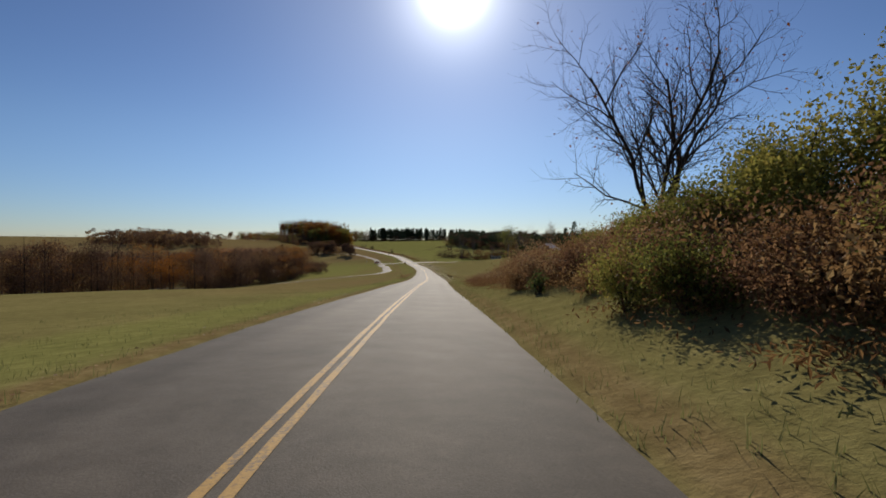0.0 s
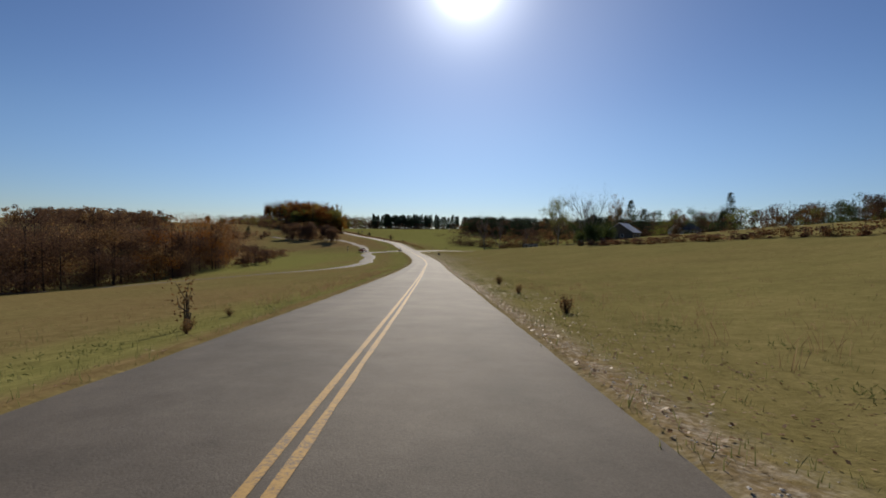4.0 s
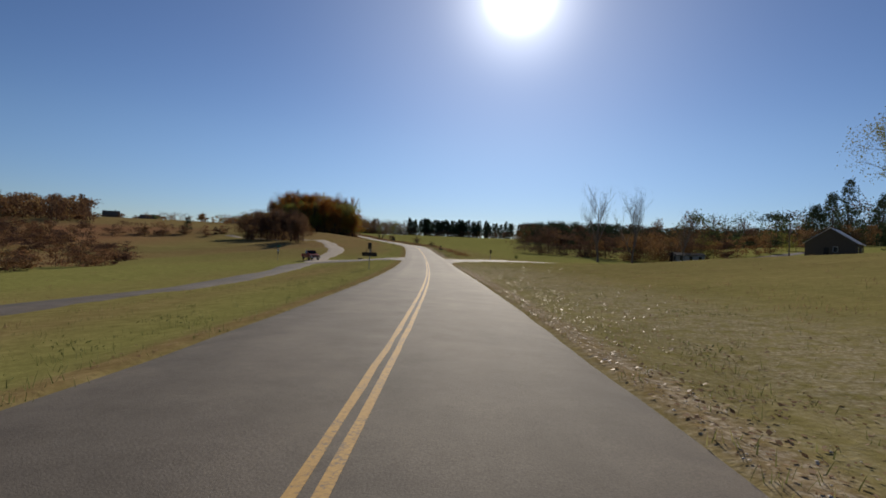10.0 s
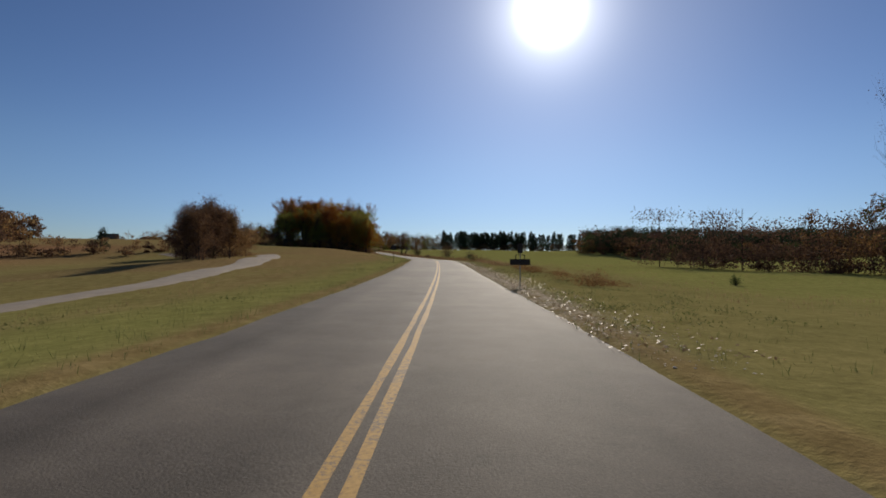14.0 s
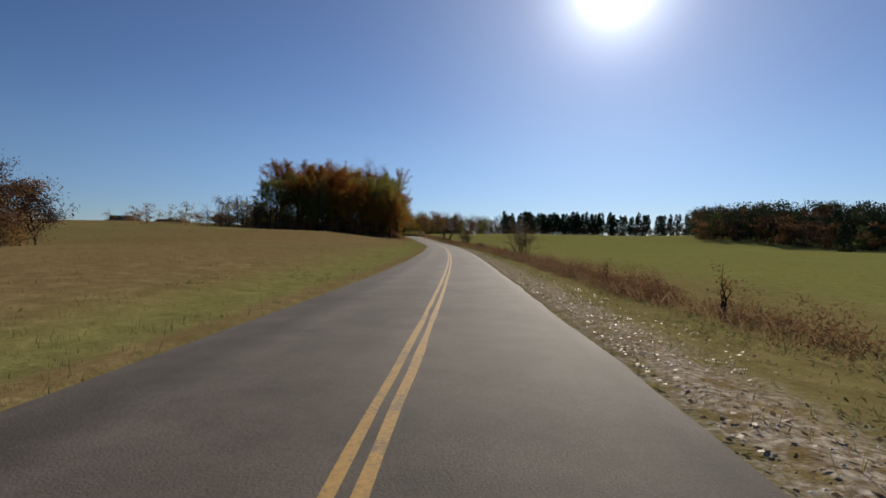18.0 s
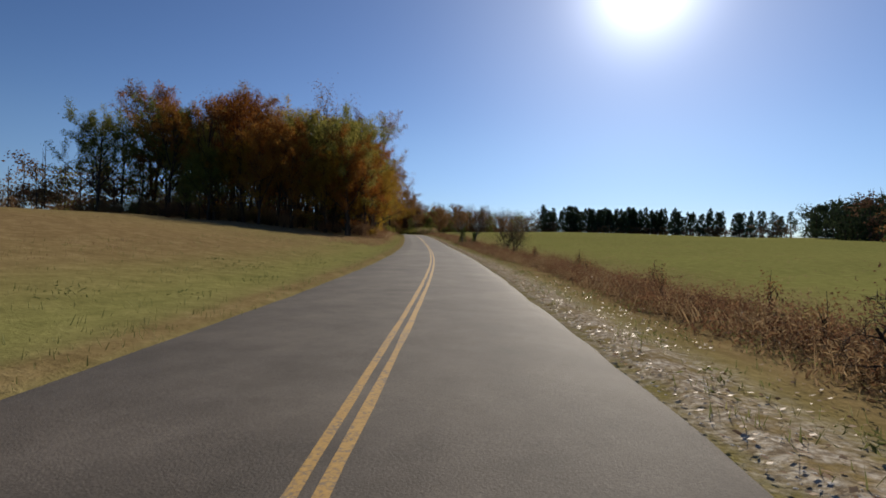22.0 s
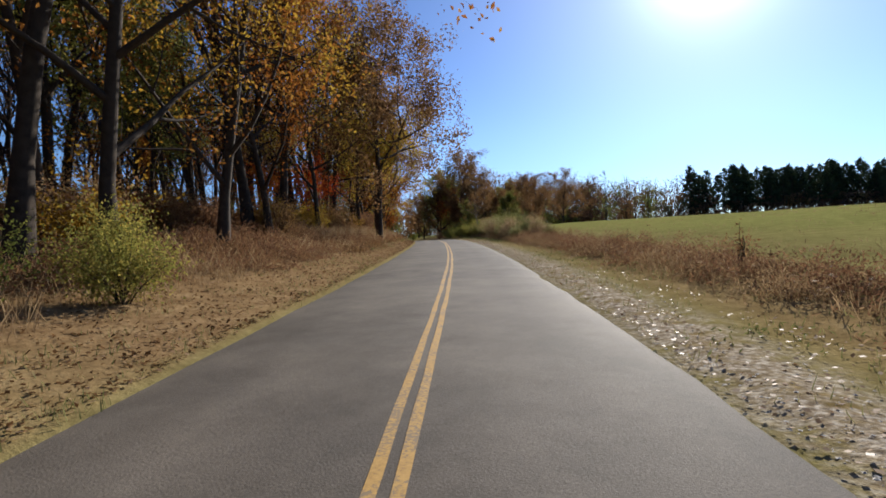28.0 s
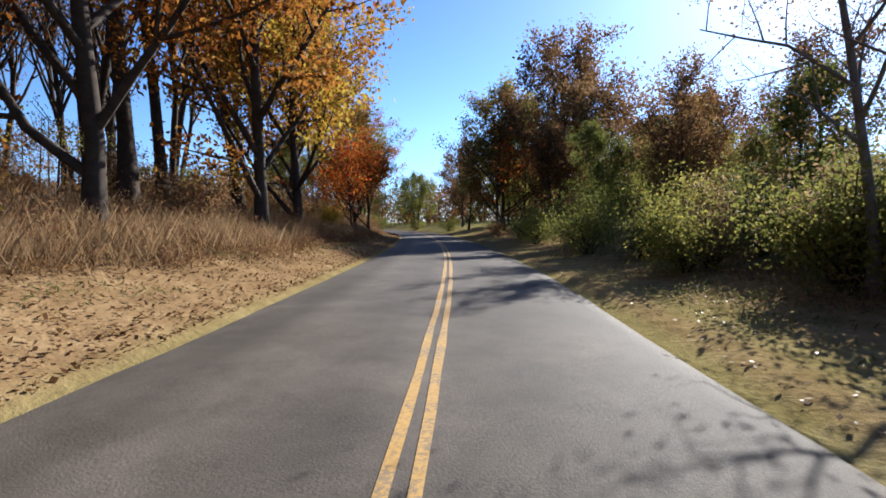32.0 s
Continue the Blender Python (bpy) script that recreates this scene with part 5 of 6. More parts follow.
def post_of(r, h, material=None):
    def channel(bm):
        box(bm, (0.05, 0.008, h + 0.3), (0, 0, h / 2 - 0.15))
        box(bm, (0.008, 0.03, h + 0.3), (-0.025, 0.012, h / 2 - 0.15))
        box(bm, (0.008, 0.03, h + 0.3), (0.025, 0.012, h / 2 - 0.15))
    return piece("post", material or M_STEEL, r, channel)


def bolts(r, heights, y):
    for z in heights:
        piece("bolt", M_STEEL, r, lambda bm: rod(bm, (0, y - 0.02, z), (0, y + 0.01, z), 0.012, sides=6))


def facing(s):
    return float(np.interp(s, STATION, HEADING))


def set_at(r, s, d, turn=0.0):
    x, y = at_road(s, d)
    r.matrix_basis = Matrix.LocRotScale((x, y, ground_z(x, y)), Euler((0, 0, facing(s) + turn)), None)
    return r


# brown square sign seen from behind
r = root("road_sign", "dark square road sign on a steel post", "road sign")
post_of(r, 1.62)
b = piece("panel", M_DARK, r, lambda bm: plate(bm, rounded(0.52, 0.52, 0.05, 1.1), 0.006, -0.014), "dark brown back of a square panel")
bolts(r, (1.22, 1.5), -0.02)
set_at(r, 223, 3.9, 0.15)

# square sign that faces the other way
r = root("road_sign", "large square sign seen from its dark back", "road sign")
post_of(r, 2.25, M_WOOD)
piece("panel", M_DARK, r, lambda bm: plate(bm, rounded(0.76, 0.64, 0.06, 1.66), 0.006, -0.014), "dark back of the panel")
bolts(r, (1.84, 2.14), -0.02)
set_at(r, 367.2, -5.3, 0.1)
# slim marker sign across the side road
r = root("marker_sign", "narrow dark marker sign on a thin post", "road sign")
post_of(r, 1.5)
piece("panel", M_DARK, r, lambda bm: plate(bm, rounded(0.30, 0.55, 0.03, 0.98), 0.005, -0.014), "narrow dark panel")
set_at(r, 305, 10.6, 0.2)


def route_sign(s, d, turn):
    """A route marker over a framed bracket and a long dark destination board."""
    r = root("route_sign", "route marker above a long dark board on one post", "road sign", "route signs at the junction")
    post_of(r, 2.05)
    piece("marker", M_DARK, r, lambda bm: plate(bm, rounded(0.30, 0.52, 0.03, 1.75), 0.006, -0.016), "dark upright marker panel")
    for x in (-0.17, 0.17):
        piece("bracket", M_DARK, r, lambda bm: [box(bm, (0.04, 0.012, 0.32), (x * 1.55, -0.016, 1.50)), box(bm, (0.26, 0.012, 0.035), (x * 0.85, -0.016, 1.66))])
    piece("board", M_DARK, r, lambda bm: plate(bm, rounded(1.25, 0.32, 0.02, 1.12), 0.012, -0.02), "long dark horizontal board")
    bolts(r, (1.2, 1.36, 1.9), -0.03)
    return set_at(r, s, d, turn)


route_sign(268.0, -4.9, 0.1)
route_sign(317.0, 3.4, -0.1).scale = (0.62, 0.62, 0.72)

# stop sign, edge on and from behind
r = root("stop_sign", "stop sign seen from its grey back on a steel post", "stop sign")
post_of(r, 1.9)
piece("panel", M_SIGN_BACK, r, lambda bm: plate(bm, [(0.47 * math.cos(radians(22.5 + 45 * k)), 1.5 + 0.47 * math.sin(radians(22.5 + 45 * k))) for k in range(8)], 0.005, -0.016), "grey back of an octagon")
piece("plaque", M_DARK, r, lambda bm: plate(bm, rounded(0.22, 0.22, 0.04, 0.72), 0.006, -0.016), "small dark plaque")
bolts(r, (1.3, 1.7), -0.02)
set_at(r, 292.0, -7.2, 1.80)

# street-name post with white notice
r = root("street_sign", "street-name post with a green blade and white notice", "street sign")
post_of(r, 2.5)
piece("blade", M_GREEN_SIGN, r, lambda bm: box(bm, (0.62, 0.012, 0.17), (0.12, -0.012, 2.42), 0.004), "green name blade")
piece("cross_blade", M_DARK, r, lambda bm: box(bm, (0.012, 0.55, 0.15), (0, 0, 2.22), 0.004), "dark edge-on blade")
piece("notice", M_WHITE, r, lambda bm: plate(bm, rounded(0.36, 0.46, 0.02, 1.55), 0.006, -0.016), "white notice plate")
piece("bar", M_DARK, r, lambda bm: box(bm, (0.24, 0.004, 0.05), (0, -0.022, 1.86)))
piece("bar", M_DARK, r, lambda bm: box(bm, (0.24, 0.004, 0.05), (0, -0.022, 1.74)))
piece("lower_plate", M_SIGN_BACK, r, lambda bm: plate(bm, rounded(0.26, 0.30, 0.02, 1.15), 0.005, -0.016))
set_at(r, 311.5, -24.2, 0.3)

# culvert pipes in the grass
for s, d, a in ((298.6, -9.2, 0.5),):
    r = root("culvert_pipe", "dark corrugated culvert pipe end in the grass", "pipe", "culvert pipes")

    def corrugated(bm):
        for k in range(9):
            rod(bm, (-0.8 + k * 0.18, 0, 0.12), (-0.8 + k * 0.18 + 0.1, 0, 0.12), 0.24, 0.24, 14)
            rod(bm, (-0.8 + k * 0.18 + 0.08, 0, 0.12), (-0.8 + (k + 1) * 0.18, 0, 0.12), 0.21, 0.21, 14)
    piece("pipe", M_DARK, r, corrugated)
    set_at(r, s, d, a)
    r.scale = (0.42, 0.5, 0.5)


def pickup():
    """A compact pickup truck; its front looks along +x."""
    r = root("pickup_truck", "old faded red pickup truck on the gravel lane", "pickup truck")
    half = 0.82

    def lower(bm):
        prof = [(-2.35, 0.50), (-2.38, 0.95), (-0.55, 0.98), (0.62, 1.0), (2.05, 0.93), (2.30, 0.80), (2.34, 0.48), (1.95, 0.40), (1.80, 0.66), (1.50, 0.78), (1.20, 0.66), (1.05, 0.38), (-1.05, 0.38), (-1.20, 0.66), (-1.50, 0.78), (-1.80, 0.66), (-1.95, 0.42)]
        plate(bm, prof, 2 * half)
        bmesh.ops.bevel(bm, geom=[e for e in bm.edges if abs(e.verts[0].co.y - e.verts[1].co.y) < 0.01], offset=0.05, segments=2, affect="EDGES")
    body = piece("body", M_RED_PAINT, r, lower)

    def cab_shape(bm):
        low = [(-0.52, 0.98), (0.95, 1.0)]
        top = [(-0.38, 1.56), (0.35, 1.56)]
        rows = []
        for (x0, z0), (x1, z1), w0, w1 in ((low[0], top[0], half - 0.02, half - 0.17), (low[1], top[1], half - 0.02, half - 0.17)):
            rows.append([bm.verts.new((x0, -w0, z0)), bm.verts.new((x0, w0, z0)), bm.verts.new((x1, w1, z1)), bm.verts.new((x1, -w1, z1))])
        a, b = rows
        bm.faces.new(a)
        bm.faces.new(b[::-1])
        for i in range(4):
            j = (i + 1) % 4
            bm.faces.new((a[j], a[i], b[i], b[j]))
        bmesh.ops.recalc_face_normals(bm, faces=bm.faces)
        bmesh.ops.bevel(bm, geom=bm.edges[:], offset=0.05, segments=2, affect="EDGES")
    piece("cab", M_RED_PAINT, r, cab_shape)
    slope = math.atan2(0.56, -0.60)
    piece("windscreen", M_GLASS, r, lambda bm: box(bm, (0.66, 1.24, 0.015), (0.66, 0, 1.29), 0, Matrix.Rotation(-slope, 4, "Y")), "dark windscreen")
    piece("rear_window", M_GLASS, r, lambda bm: box(bm, (0.015, 1.16, 0.36), (-0.46, 0, 1.30), 0, Matrix.Rotation(0.24, 4, "Y")))
    for y in (-1, 1):
        piece("side_window", M_GLASS, r, lambda bm: box(bm, (0.78, 0.015, 0.36), (0.05, y * 0.735, 1.30), 0.0, Matrix.Rotation(y * 0.26, 4, "X")))
        piece("door_handle", M_CHROME, r, lambda bm: box(bm, (0.14, 0.03, 0.03), (-0.25, y * 0.83, 0.9), 0.008))
        piece("mirror", M_DARK, r, lambda bm: [box(bm, (0.06, 0.16, 0.13), (0.72, y * 0.96, 1.10), 0.015), rod(bm, (0.72, y * 0.8, 1.05), (0.72, y * 0.92, 1.08), 0.015)])
        piece("headlight", M_CHROME, r, lambda bm: box(bm, (0.05, 0.30, 0.15), (2.31, y * 0.60, 0.76), 0.02), "clear headlight")
        piece("tail_light", M_RED_PAINT, r, lambda bm: box(bm, (0.04, 0.12, 0.26), (-2.38, y * 0.74, 0.78), 0.01))
    piece("grille", M_DARK, r, lambda bm: [box(bm, (0.04, 0.86, 0.16), (2.315, 0, 0.76), 0.01)] + [box(bm, (0.05, 0.84, 0.012), (2.325, 0, 0.71 + 0.045 * k)) for k in range(3)], "dark grille")
    piece("front_bumper", M_CHROME, r, lambda bm: box(bm, (0.14, 1.66, 0.18), (2.38, 0, 0.52), 0.04), "dull chrome bumper")
    piece("rear_bumper", M_CHROME, r, lambda bm: box(bm, (0.12, 1.6, 0.14), (-2.44, 0, 0.52), 0.03))
    piece("number_plate", M_WHITE, r, lambda bm: box(bm, (0.015, 0.30, 0.12), (2.46, 0, 0.53)))
    for x in (1.5, -1.5):
        for y in (-0.72, 0.72):
            w = piece("wheel", M_RUBBER, r, lambda bm: rod(bm, (x, y - 0.10, 0.33), (x, y + 0.10, 0.33), 0.33, sides=24), "black tyre")
            piece("rim", M_CHROME, w, lambda bm: [rod(bm, (x, y + math.copysign(0.085, y), 0.33), (x, y + math.copysign(0.115, y), 0.33), 0.19, 0.17, 16), rod(bm, (x, y + math.copysign(0.1, y), 0.33), (x, y + math.copysign(0.135, y), 0.33), 0.06, sides=10)], "bright wheel rim")
    piece("bed_rail", M_DARK, r, lambda bm: [box(bm, (1.75, 0.06, 0.05), (-1.46, y * 0.79, 0.995), 0.01) for y in (-1, 1)])
    return r


truck = pickup()
x, y = at_road(307.2, -18.0)
truck.matrix_basis = Matrix.LocRotScale((x, y, ground_z(x, y) + 0.06), Euler((0, 0, facing(299) - radians(62))), None)


# ---- farm buildings ----
def house(x, y, turn, length, width, wall, rise, wall_mat, roof_mat, label, windows=3, chimney=True, name="farmhouse"):
    r = root(name, label, "house")

    def walls(bm):
        h, w, l = wall, width / 2, length / 2
        prof = [(-w, -1.0), (w, -1.0), (w, h), (0, h + rise), (-w, h)]
        f = [bm.verts.new((-l, px, pz)) for px, pz in prof]
        g = [bm.verts.new((l, px, pz)) for px, pz in prof]
        bm.faces.new(f)
        bm.faces.new(g[::-1])
        for i in range(5):
            j = (i + 1) % 5
            bm.faces.new((f[j], f[i], g[i], g[j]))
        bmesh.ops.recalc_face_normals(bm, faces=bm.faces)
    piece("wall", wall_mat, r, walls)
    pitch = math.atan2(rise, width / 2)
    long = math.hypot(rise, width / 2) + 0.5
    for sgn in (-1, 1):
        def slope(bm):
            m = Matrix.Translation((0, sgn * (width / 4 + 0.12), wall + rise / 2 - 0.02)) @ Matrix.Rotation(-sgn * pitch, 4, "X")
            box(bm, (length + 0.7, long, 0.12), (0, 0, 0.05), 0, None)
            bmesh.ops.transform(bm, matrix=m, verts=bm.verts)
        piece("roof", roof_mat, r, slope)
        for k in range(windows):
            px = (k + 0.5) / windows * length - length / 2
            wdw = piece("window", M_WHITE, r, lambda bm: box(bm, (1.0, 0.08, 1.3), (px, sgn * (width / 2 + 0.02), wall * 0.55), 0.01), "white window frame")
            piece("pane", M_GLASS, wdw, lambda bm: box(bm, (0.84, 0.04, 1.12), (px, sgn * (width / 2 + 0.05), wall * 0.55)))
    piece("door", M_DARK, r, lambda bm: box(bm, (0.08, 0.95, 2.05), (-length / 2 - 0.02, 0.6, 1.02), 0.01))
    for sgn in (-1, 1):
        wdw = piece("window", M_WHITE, r, lambda bm: box(bm, (0.08, 0.9, 1.2), (sgn * (length / 2 + 0.02), -1.0, wall * 0.55), 0.01))
        piece("pane", M_GLASS, wdw, lambda bm: box(bm, (0.04, 0.74, 1.04), (sgn * (length / 2 + 0.05), -1.0, wall * 0.55)))
    if chimney:
        piece("chimney", M_WOOD, r, lambda bm: [box(bm, (0.6, 0.6, 1.8), (length * 0.25, 0.3, wall + rise + 0.1), 0.02), box(bm, (0.72, 0.72, 0.12), (length * 0.25, 0.3, wall + rise + 1.0), 0.01)])
    r.matrix_basis = Matrix.LocRotScale((x, y, ground_z(x, y)), Euler((0, 0, turn)), None)
    return r


house(57, 274, 1.0, 12, 8.5, 2.8, 2.9, M_WOOD, M_ROOF, "low farmhouse with a bright metal roof", 3)
house(115, 357, 0.5, 13, 9, 3.2, 3.4, M_WHITE, M_ROOF_DARK, "white farmhouse with a grey shingle roof", 3)
house(66, 349, 0.9, 13, 9, 3.0, 3.2, M_WOOD, M_ROOF, "dark barn with a pale metal roof", 2, False, "barn")
house(37, 357, 0.15, 7, 3.6, 1.8, 0.5, M_CREAM, M_ROOF_DARK, "long cream mobile home", 3, False, "mobile_home")
house(-365, 653, 0.6, 13, 9, 5.5, 3.6, M_WOOD, M_WOOD, "dark farmhouse on the ridge", 3)
house(-338, 668, 0.2, 16, 9, 4.5, 3.0, M_WOOD, M_WOOD, "low dark barn on the ridge", 2, False, "barn")

# round hay bales on the field's edge
for i, (x, y) in enumerate(((33.5, 239), (37, 241), (41, 243.5), (43, 244.5))):
    r = root("hay_bale", "round brown hay bale in the field", "hay bale", "hay bales")
    piece("bale", L_BROWN, r, lambda bm: [rod(bm, (-0.65, 0, 0.72), (0.65, 0, 0.72), 0.76, sides=28), rod(bm, (-0.7, 0, 0.72), (0.7, 0, 0.72), 0.66, sides=28)])
    for x_ in (-0.4, 0.0, 0.4):
        piece("twine", M_WOOD, r, lambda bm: rod(bm, (x_ - 0.015, 0, 0.72), (x_ + 0.015, 0, 0.72), 0.77, sides=28))
    r.matrix_basis = Matrix.LocRotScale((x, y, ground_z(x, y) - 0.02), Euler((0, 0, 0.5 + i)), None)


def utility_pole(x, y, h, turn):
    r = root("utility_pole", "weathered wooden utility pole with a cross arm", "utility pole", "utility poles")
    piece("pole", M_WOOD, r, lambda bm: rod(bm, (0, 0, -0.5), (0, 0, h), 0.15, 0.10, 12))
    piece("cross_arm", M_WOOD, r, lambda bm: box(bm, (2.2, 0.10, 0.12), (0, 0.12, h - 0.6), 0.01))
    for px in (-0.95, -0.35, 0.35, 0.95):
        piece("insulator", M_SIGN_BACK, r, lambda bm: rod(bm, (px, 0.12, h - 0.54), (px, 0.12, h - 0.36), 0.045, 0.03, 8))
    piece("transformer", M_SIGN_BACK, r, lambda bm: [rod(bm, (0.30, 0, h - 2.1), (0.30, 0, h - 1.2), 0.20, sides=14), rod(bm, (0.30, 0, h - 1.2), (0.30, 0, h - 1.1), 0.20, 0.08, 14)], "grey transformer can")
    r.matrix_basis = Matrix.LocRotScale((x, y, ground_z(x, y)), Euler((0, 0, turn)), None)
    return r


POLES = ((58, 352, 8.5), (104, 322, 8.5), (150, 300, 8.5))
for x, y, h in POLES:
    utility_pole(x, y, h, 0.5)
for (x0, y0, h0), (x1, y1, h1) in zip(POLES[:-1], POLES[1:]):
    for off in (-0.9, 0.9):
        cu = bpy.data.curves.new("wire", "CURVE")
        cu.dimensions, cu.bevel_depth, cu.bevel_resolution = "3D", 0.02, 1
        sp = cu.splines.new("POLY")
        sp.points.add(12)
        z0, z1 = ground_z(x0, y0) + h0 - 0.36, ground_z(x1, y1) + h1 - 0.36
        for k in range(13):
            f = k / 12
            sp.points[k].co = (x0 + (x1 - x0) * f + off * 0.5, y0 + (y1 - y0) * f + off, z0 + (z1 - z0) * f - 1.2 * 4 * f * (1 - f), 1)
        cu.materials.append(M_DARK)
        tagged(new("wire", cu), "thin dark power line between the poles", "power line", "power lines")

# ---- weeds, grass, stones and litter beside the road ----
def stalk_arrays(rng, x, y, z, height, n, wide):
    """Upright narrow blades with a bent tip: three-cornered pairs (n, 4, 3)."""
    a = rng.random(n) * 6.283
    out = np.stack([np.cos(a), np.sin(a), 0 * a], 1)
    base = np.stack([x, y, z], 1)
    side = np.stack([-np.sin(a), np.cos(a), 0 * a], 1) * (wide * (0.6 + 0.8 * rng.random(n)))[:, None]
    h = (height * (0.5 + 0.8 * rng.random(n)))[:, None]
    lean = out * h * (0.15 + 0.5 * rng.random(n))[:, None]
    mid = base + lean * 0.5 + (0, 0, 1) * h * 0.56
    tip = base + lean + (0, 0, 1) * h
    return np.stack([base - side, base + side, mid + side * 0.7, tip], 1), np.stack([base - side, mid + side * 0.7, tip, mid - side * 0.7], 1)


def strew(name, label, bands, seed, height, per_metre, tuft, wide, material, spread=0.12, category="grass"):
    """Tufts of blades strewn over bands of the verge: (from, to, inner offset, outer offset, share)."""
    rng = np.random.default_rng(seed)
    S, D, H = [], [], []
    for a, b, d0, d1, share in bands:
        n = int((b - a) * per_metre * share)
        f = rng.random(n) ** 1.5
        S.append(rng.uniform(a, b, n))
        D.append(d0 + (d1 - d0) * f)
    S, D = np.concatenate(S), np.concatenate(D)
    x, y, z = land(S, D)
    clear = np.ones(len(S), bool)
    near = (S > 180) & (S < 450) & (np.abs(D) > 3)
    for i in np.where(near)[0]:
        clear[i] = off_lanes(x[i], y[i]) > 3.6
    clear &= ~((S > 279) & (S < 303) & (D > 0) & (D < 5))
    clear &= ~((S > 288) & (S < 301) & (np.abs(D) < 9))
    x, y, z = (np.repeat(v[clear], tuft) for v in (x, y, z))
    n = len(x)
    x, y = x + rng.normal(0, spread, n), y + rng.normal(0, spread, n)
    size = np.repeat(height * (0.6 + 0.8 * rng.random(n // tuft)), tuft)
    q, _ = stalk_arrays(rng, x, y, z - 0.03, size, n, wide)
    return tagged(new(name, leaf_mesh(name, q, material)), label, category, kind="stuff")


strew("grass", "short green and yellow grass on the verges", [(-20, 560, -3.05, -14, 1.0), (60, 640, 3.05, 16, 1.0), (560, 600, -3.05, -5.2, 0.6), (-20, 60, 3.0, 7.5, 1.2)], 301, 0.12, 24, 6, 0.006, L_GRASS, 0.12)
strew("grass", "thin dry grass in the fields", [(60, 560, -10, -40, 1.0), (90, 640, 9, 40, 1.0)], 302, 0.16, 12, 6, 0.008, L_STRAW, 0.16)
strew("weeds", "dry brown weeds along the ditch", [(440, 640, 5.4, 8.4, 0.8), (345, 440, 5.8, 8.2, 0.9), (505, 600, -5.4, -10, 1.5), (60, 130, 6.5, 12, 0.4), (205, 230, -14, -30, 0.3), (116, 162, -4.4, -7.5, 0.7)], 303, 0.36, 7, 12, 0.005, L_STRAW, 0.2, "weeds")
strew("bank_weeds", "tall dry tan weeds on the bank", [(-6, 64, 6.2, 19, 1.0), (28, 70, 9, 26, 0.8)], 312, 0.62, 48, 14, 0.0032, L_STRAW, 0.22, "weeds")
strew("weeds", "tall tan weeds on the wooded bank", [(596, 690, -5.2, -10.5, 0.9), (530, 600, -6.0, -9.5, 0.6)], 304, 0.5, 9, 9, 0.006, L_STRAW, 0.25, "weeds")


def thicket(name, label, bands, seed, height, per_metre, leaves, size, material, spread=0.35, category="brambles", narrow=0.28):
    """Low mounds of small leaves and stems strewn over bands of the verge."""
    rng = np.random.default_rng(seed)
    S, D = [], []
    for a, b, d0, d1, share in bands:
        n = int((b - a) * per_metre * share)
        S.append(rng.uniform(a, b, n))
        D.append(d0 + (d1 - d0) * rng.random(n))
    keep = ~((np.concatenate(S) > 284) & (np.concatenate(S) < 306))
    S, D = [np.concatenate(S)[keep]], [np.concatenate(D)[keep]]
    x, y, z = land(np.concatenate(S), np.concatenate(D))
    h = np.repeat(height * (0.35 + 0.9 * rng.random(len(x)) ** 1.5), leaves)
    x, y, z = (np.repeat(v, leaves) for v in (x, y, z))
    n = len(x)
    dx, dy = rng.normal(0, spread, n), rng.normal(0, spread, n)
    up = h * rng.random(n) * np.exp(-(dx * dx + dy * dy) / (2.5 * spread * spread))
    q = leaf_arrays(rng, np.stack([x + dx, y + dy, z + 0.02 + up], 1), size * 1.35, -0.5, narrow)
    return tagged(new(name, leaf_mesh(name, q, material)), label, category, kind="stuff")


thicket("brambles", "russet brambles along the ditch and bank", [(440, 640, 5.4, 8.6, 0.3), (590, 690, -5.0, -11, 1.3), (530, 600, -6.2, -10.5, 1.2), (-10, 66, 5.2, 15, 1.9)], 305, 0.8, 4.5, 190, 0.075, L_BRAMBLE)
thicket("brambles", "dry brown thicket on the banks", [(590, 690, -4.6, -11, 1.0), (-10, 50, 4.7, 14, 1.8), (320, 345, 6.5, 9, 0.3)], 306, 0.65, 4.0, 180, 0.075, L_BROWN, 0.4)
thicket("brambles", "tan weeds and brambles along the ditch", [(440, 645, 5.4, 8.4, 0.8), (345, 440, 5.8, 7.8, 0.3), (600, 690, -4.4, -10, 0.8), (605, 652, 5.2, 10, 1.2)], 308, 0.6, 4.0, 90, 0.08, L_STRAW, 0.35)
thicket("low_weeds", "yellow-green weeds along the verge", [(600, 690, -4.2, -8, 0.5), (615, 660, 4.2, 7.5, 1.0), (60, 290, 3.6, 9, 0.12), (300, 600, 3.6, 8, 0.3), (60, 560, -3.8, -8, 0.06)], 307, 0.28, 6.0, 40, 0.06, L_GRASS, 0.3, "weeds")


strew("bank_weeds", "tall russet and tan weeds on the wooded bank", [(632, 704, -5.6, -11.5, 1.0), (604, 640, -6.8, -11, 0.5)], 313, 0.55, 52, 14, 0.0032, L_STRAW, 0.22, "weeds")
thicket("brambles", "tall russet brambles on the wooded bank", [(630, 702, -6.0, -11.0, 1.0)], 314, 1.2, 4.0, 170, 0.075, L_BRAMBLE, 0.4)
thicket("ditch_hedge", "thick hedge of dry brown brambles along the ditch", [(392, 640, 5.9, 8.2, 1.0), (455, 560, 7.5, 9.5, 0.6), (360, 400, 6.2, 7.6, 0.4)], 309, 0.9, 2.6, 300, 0.06, L_BRAMBLE, 0.42)
thicket("ditch_hedge", "thick hedge of tan weeds along the ditch", [(400, 640, 5.7, 8.0, 1.0)], 310, 0.8, 1.8, 240, 0.06, L_STRAW, 0.42)


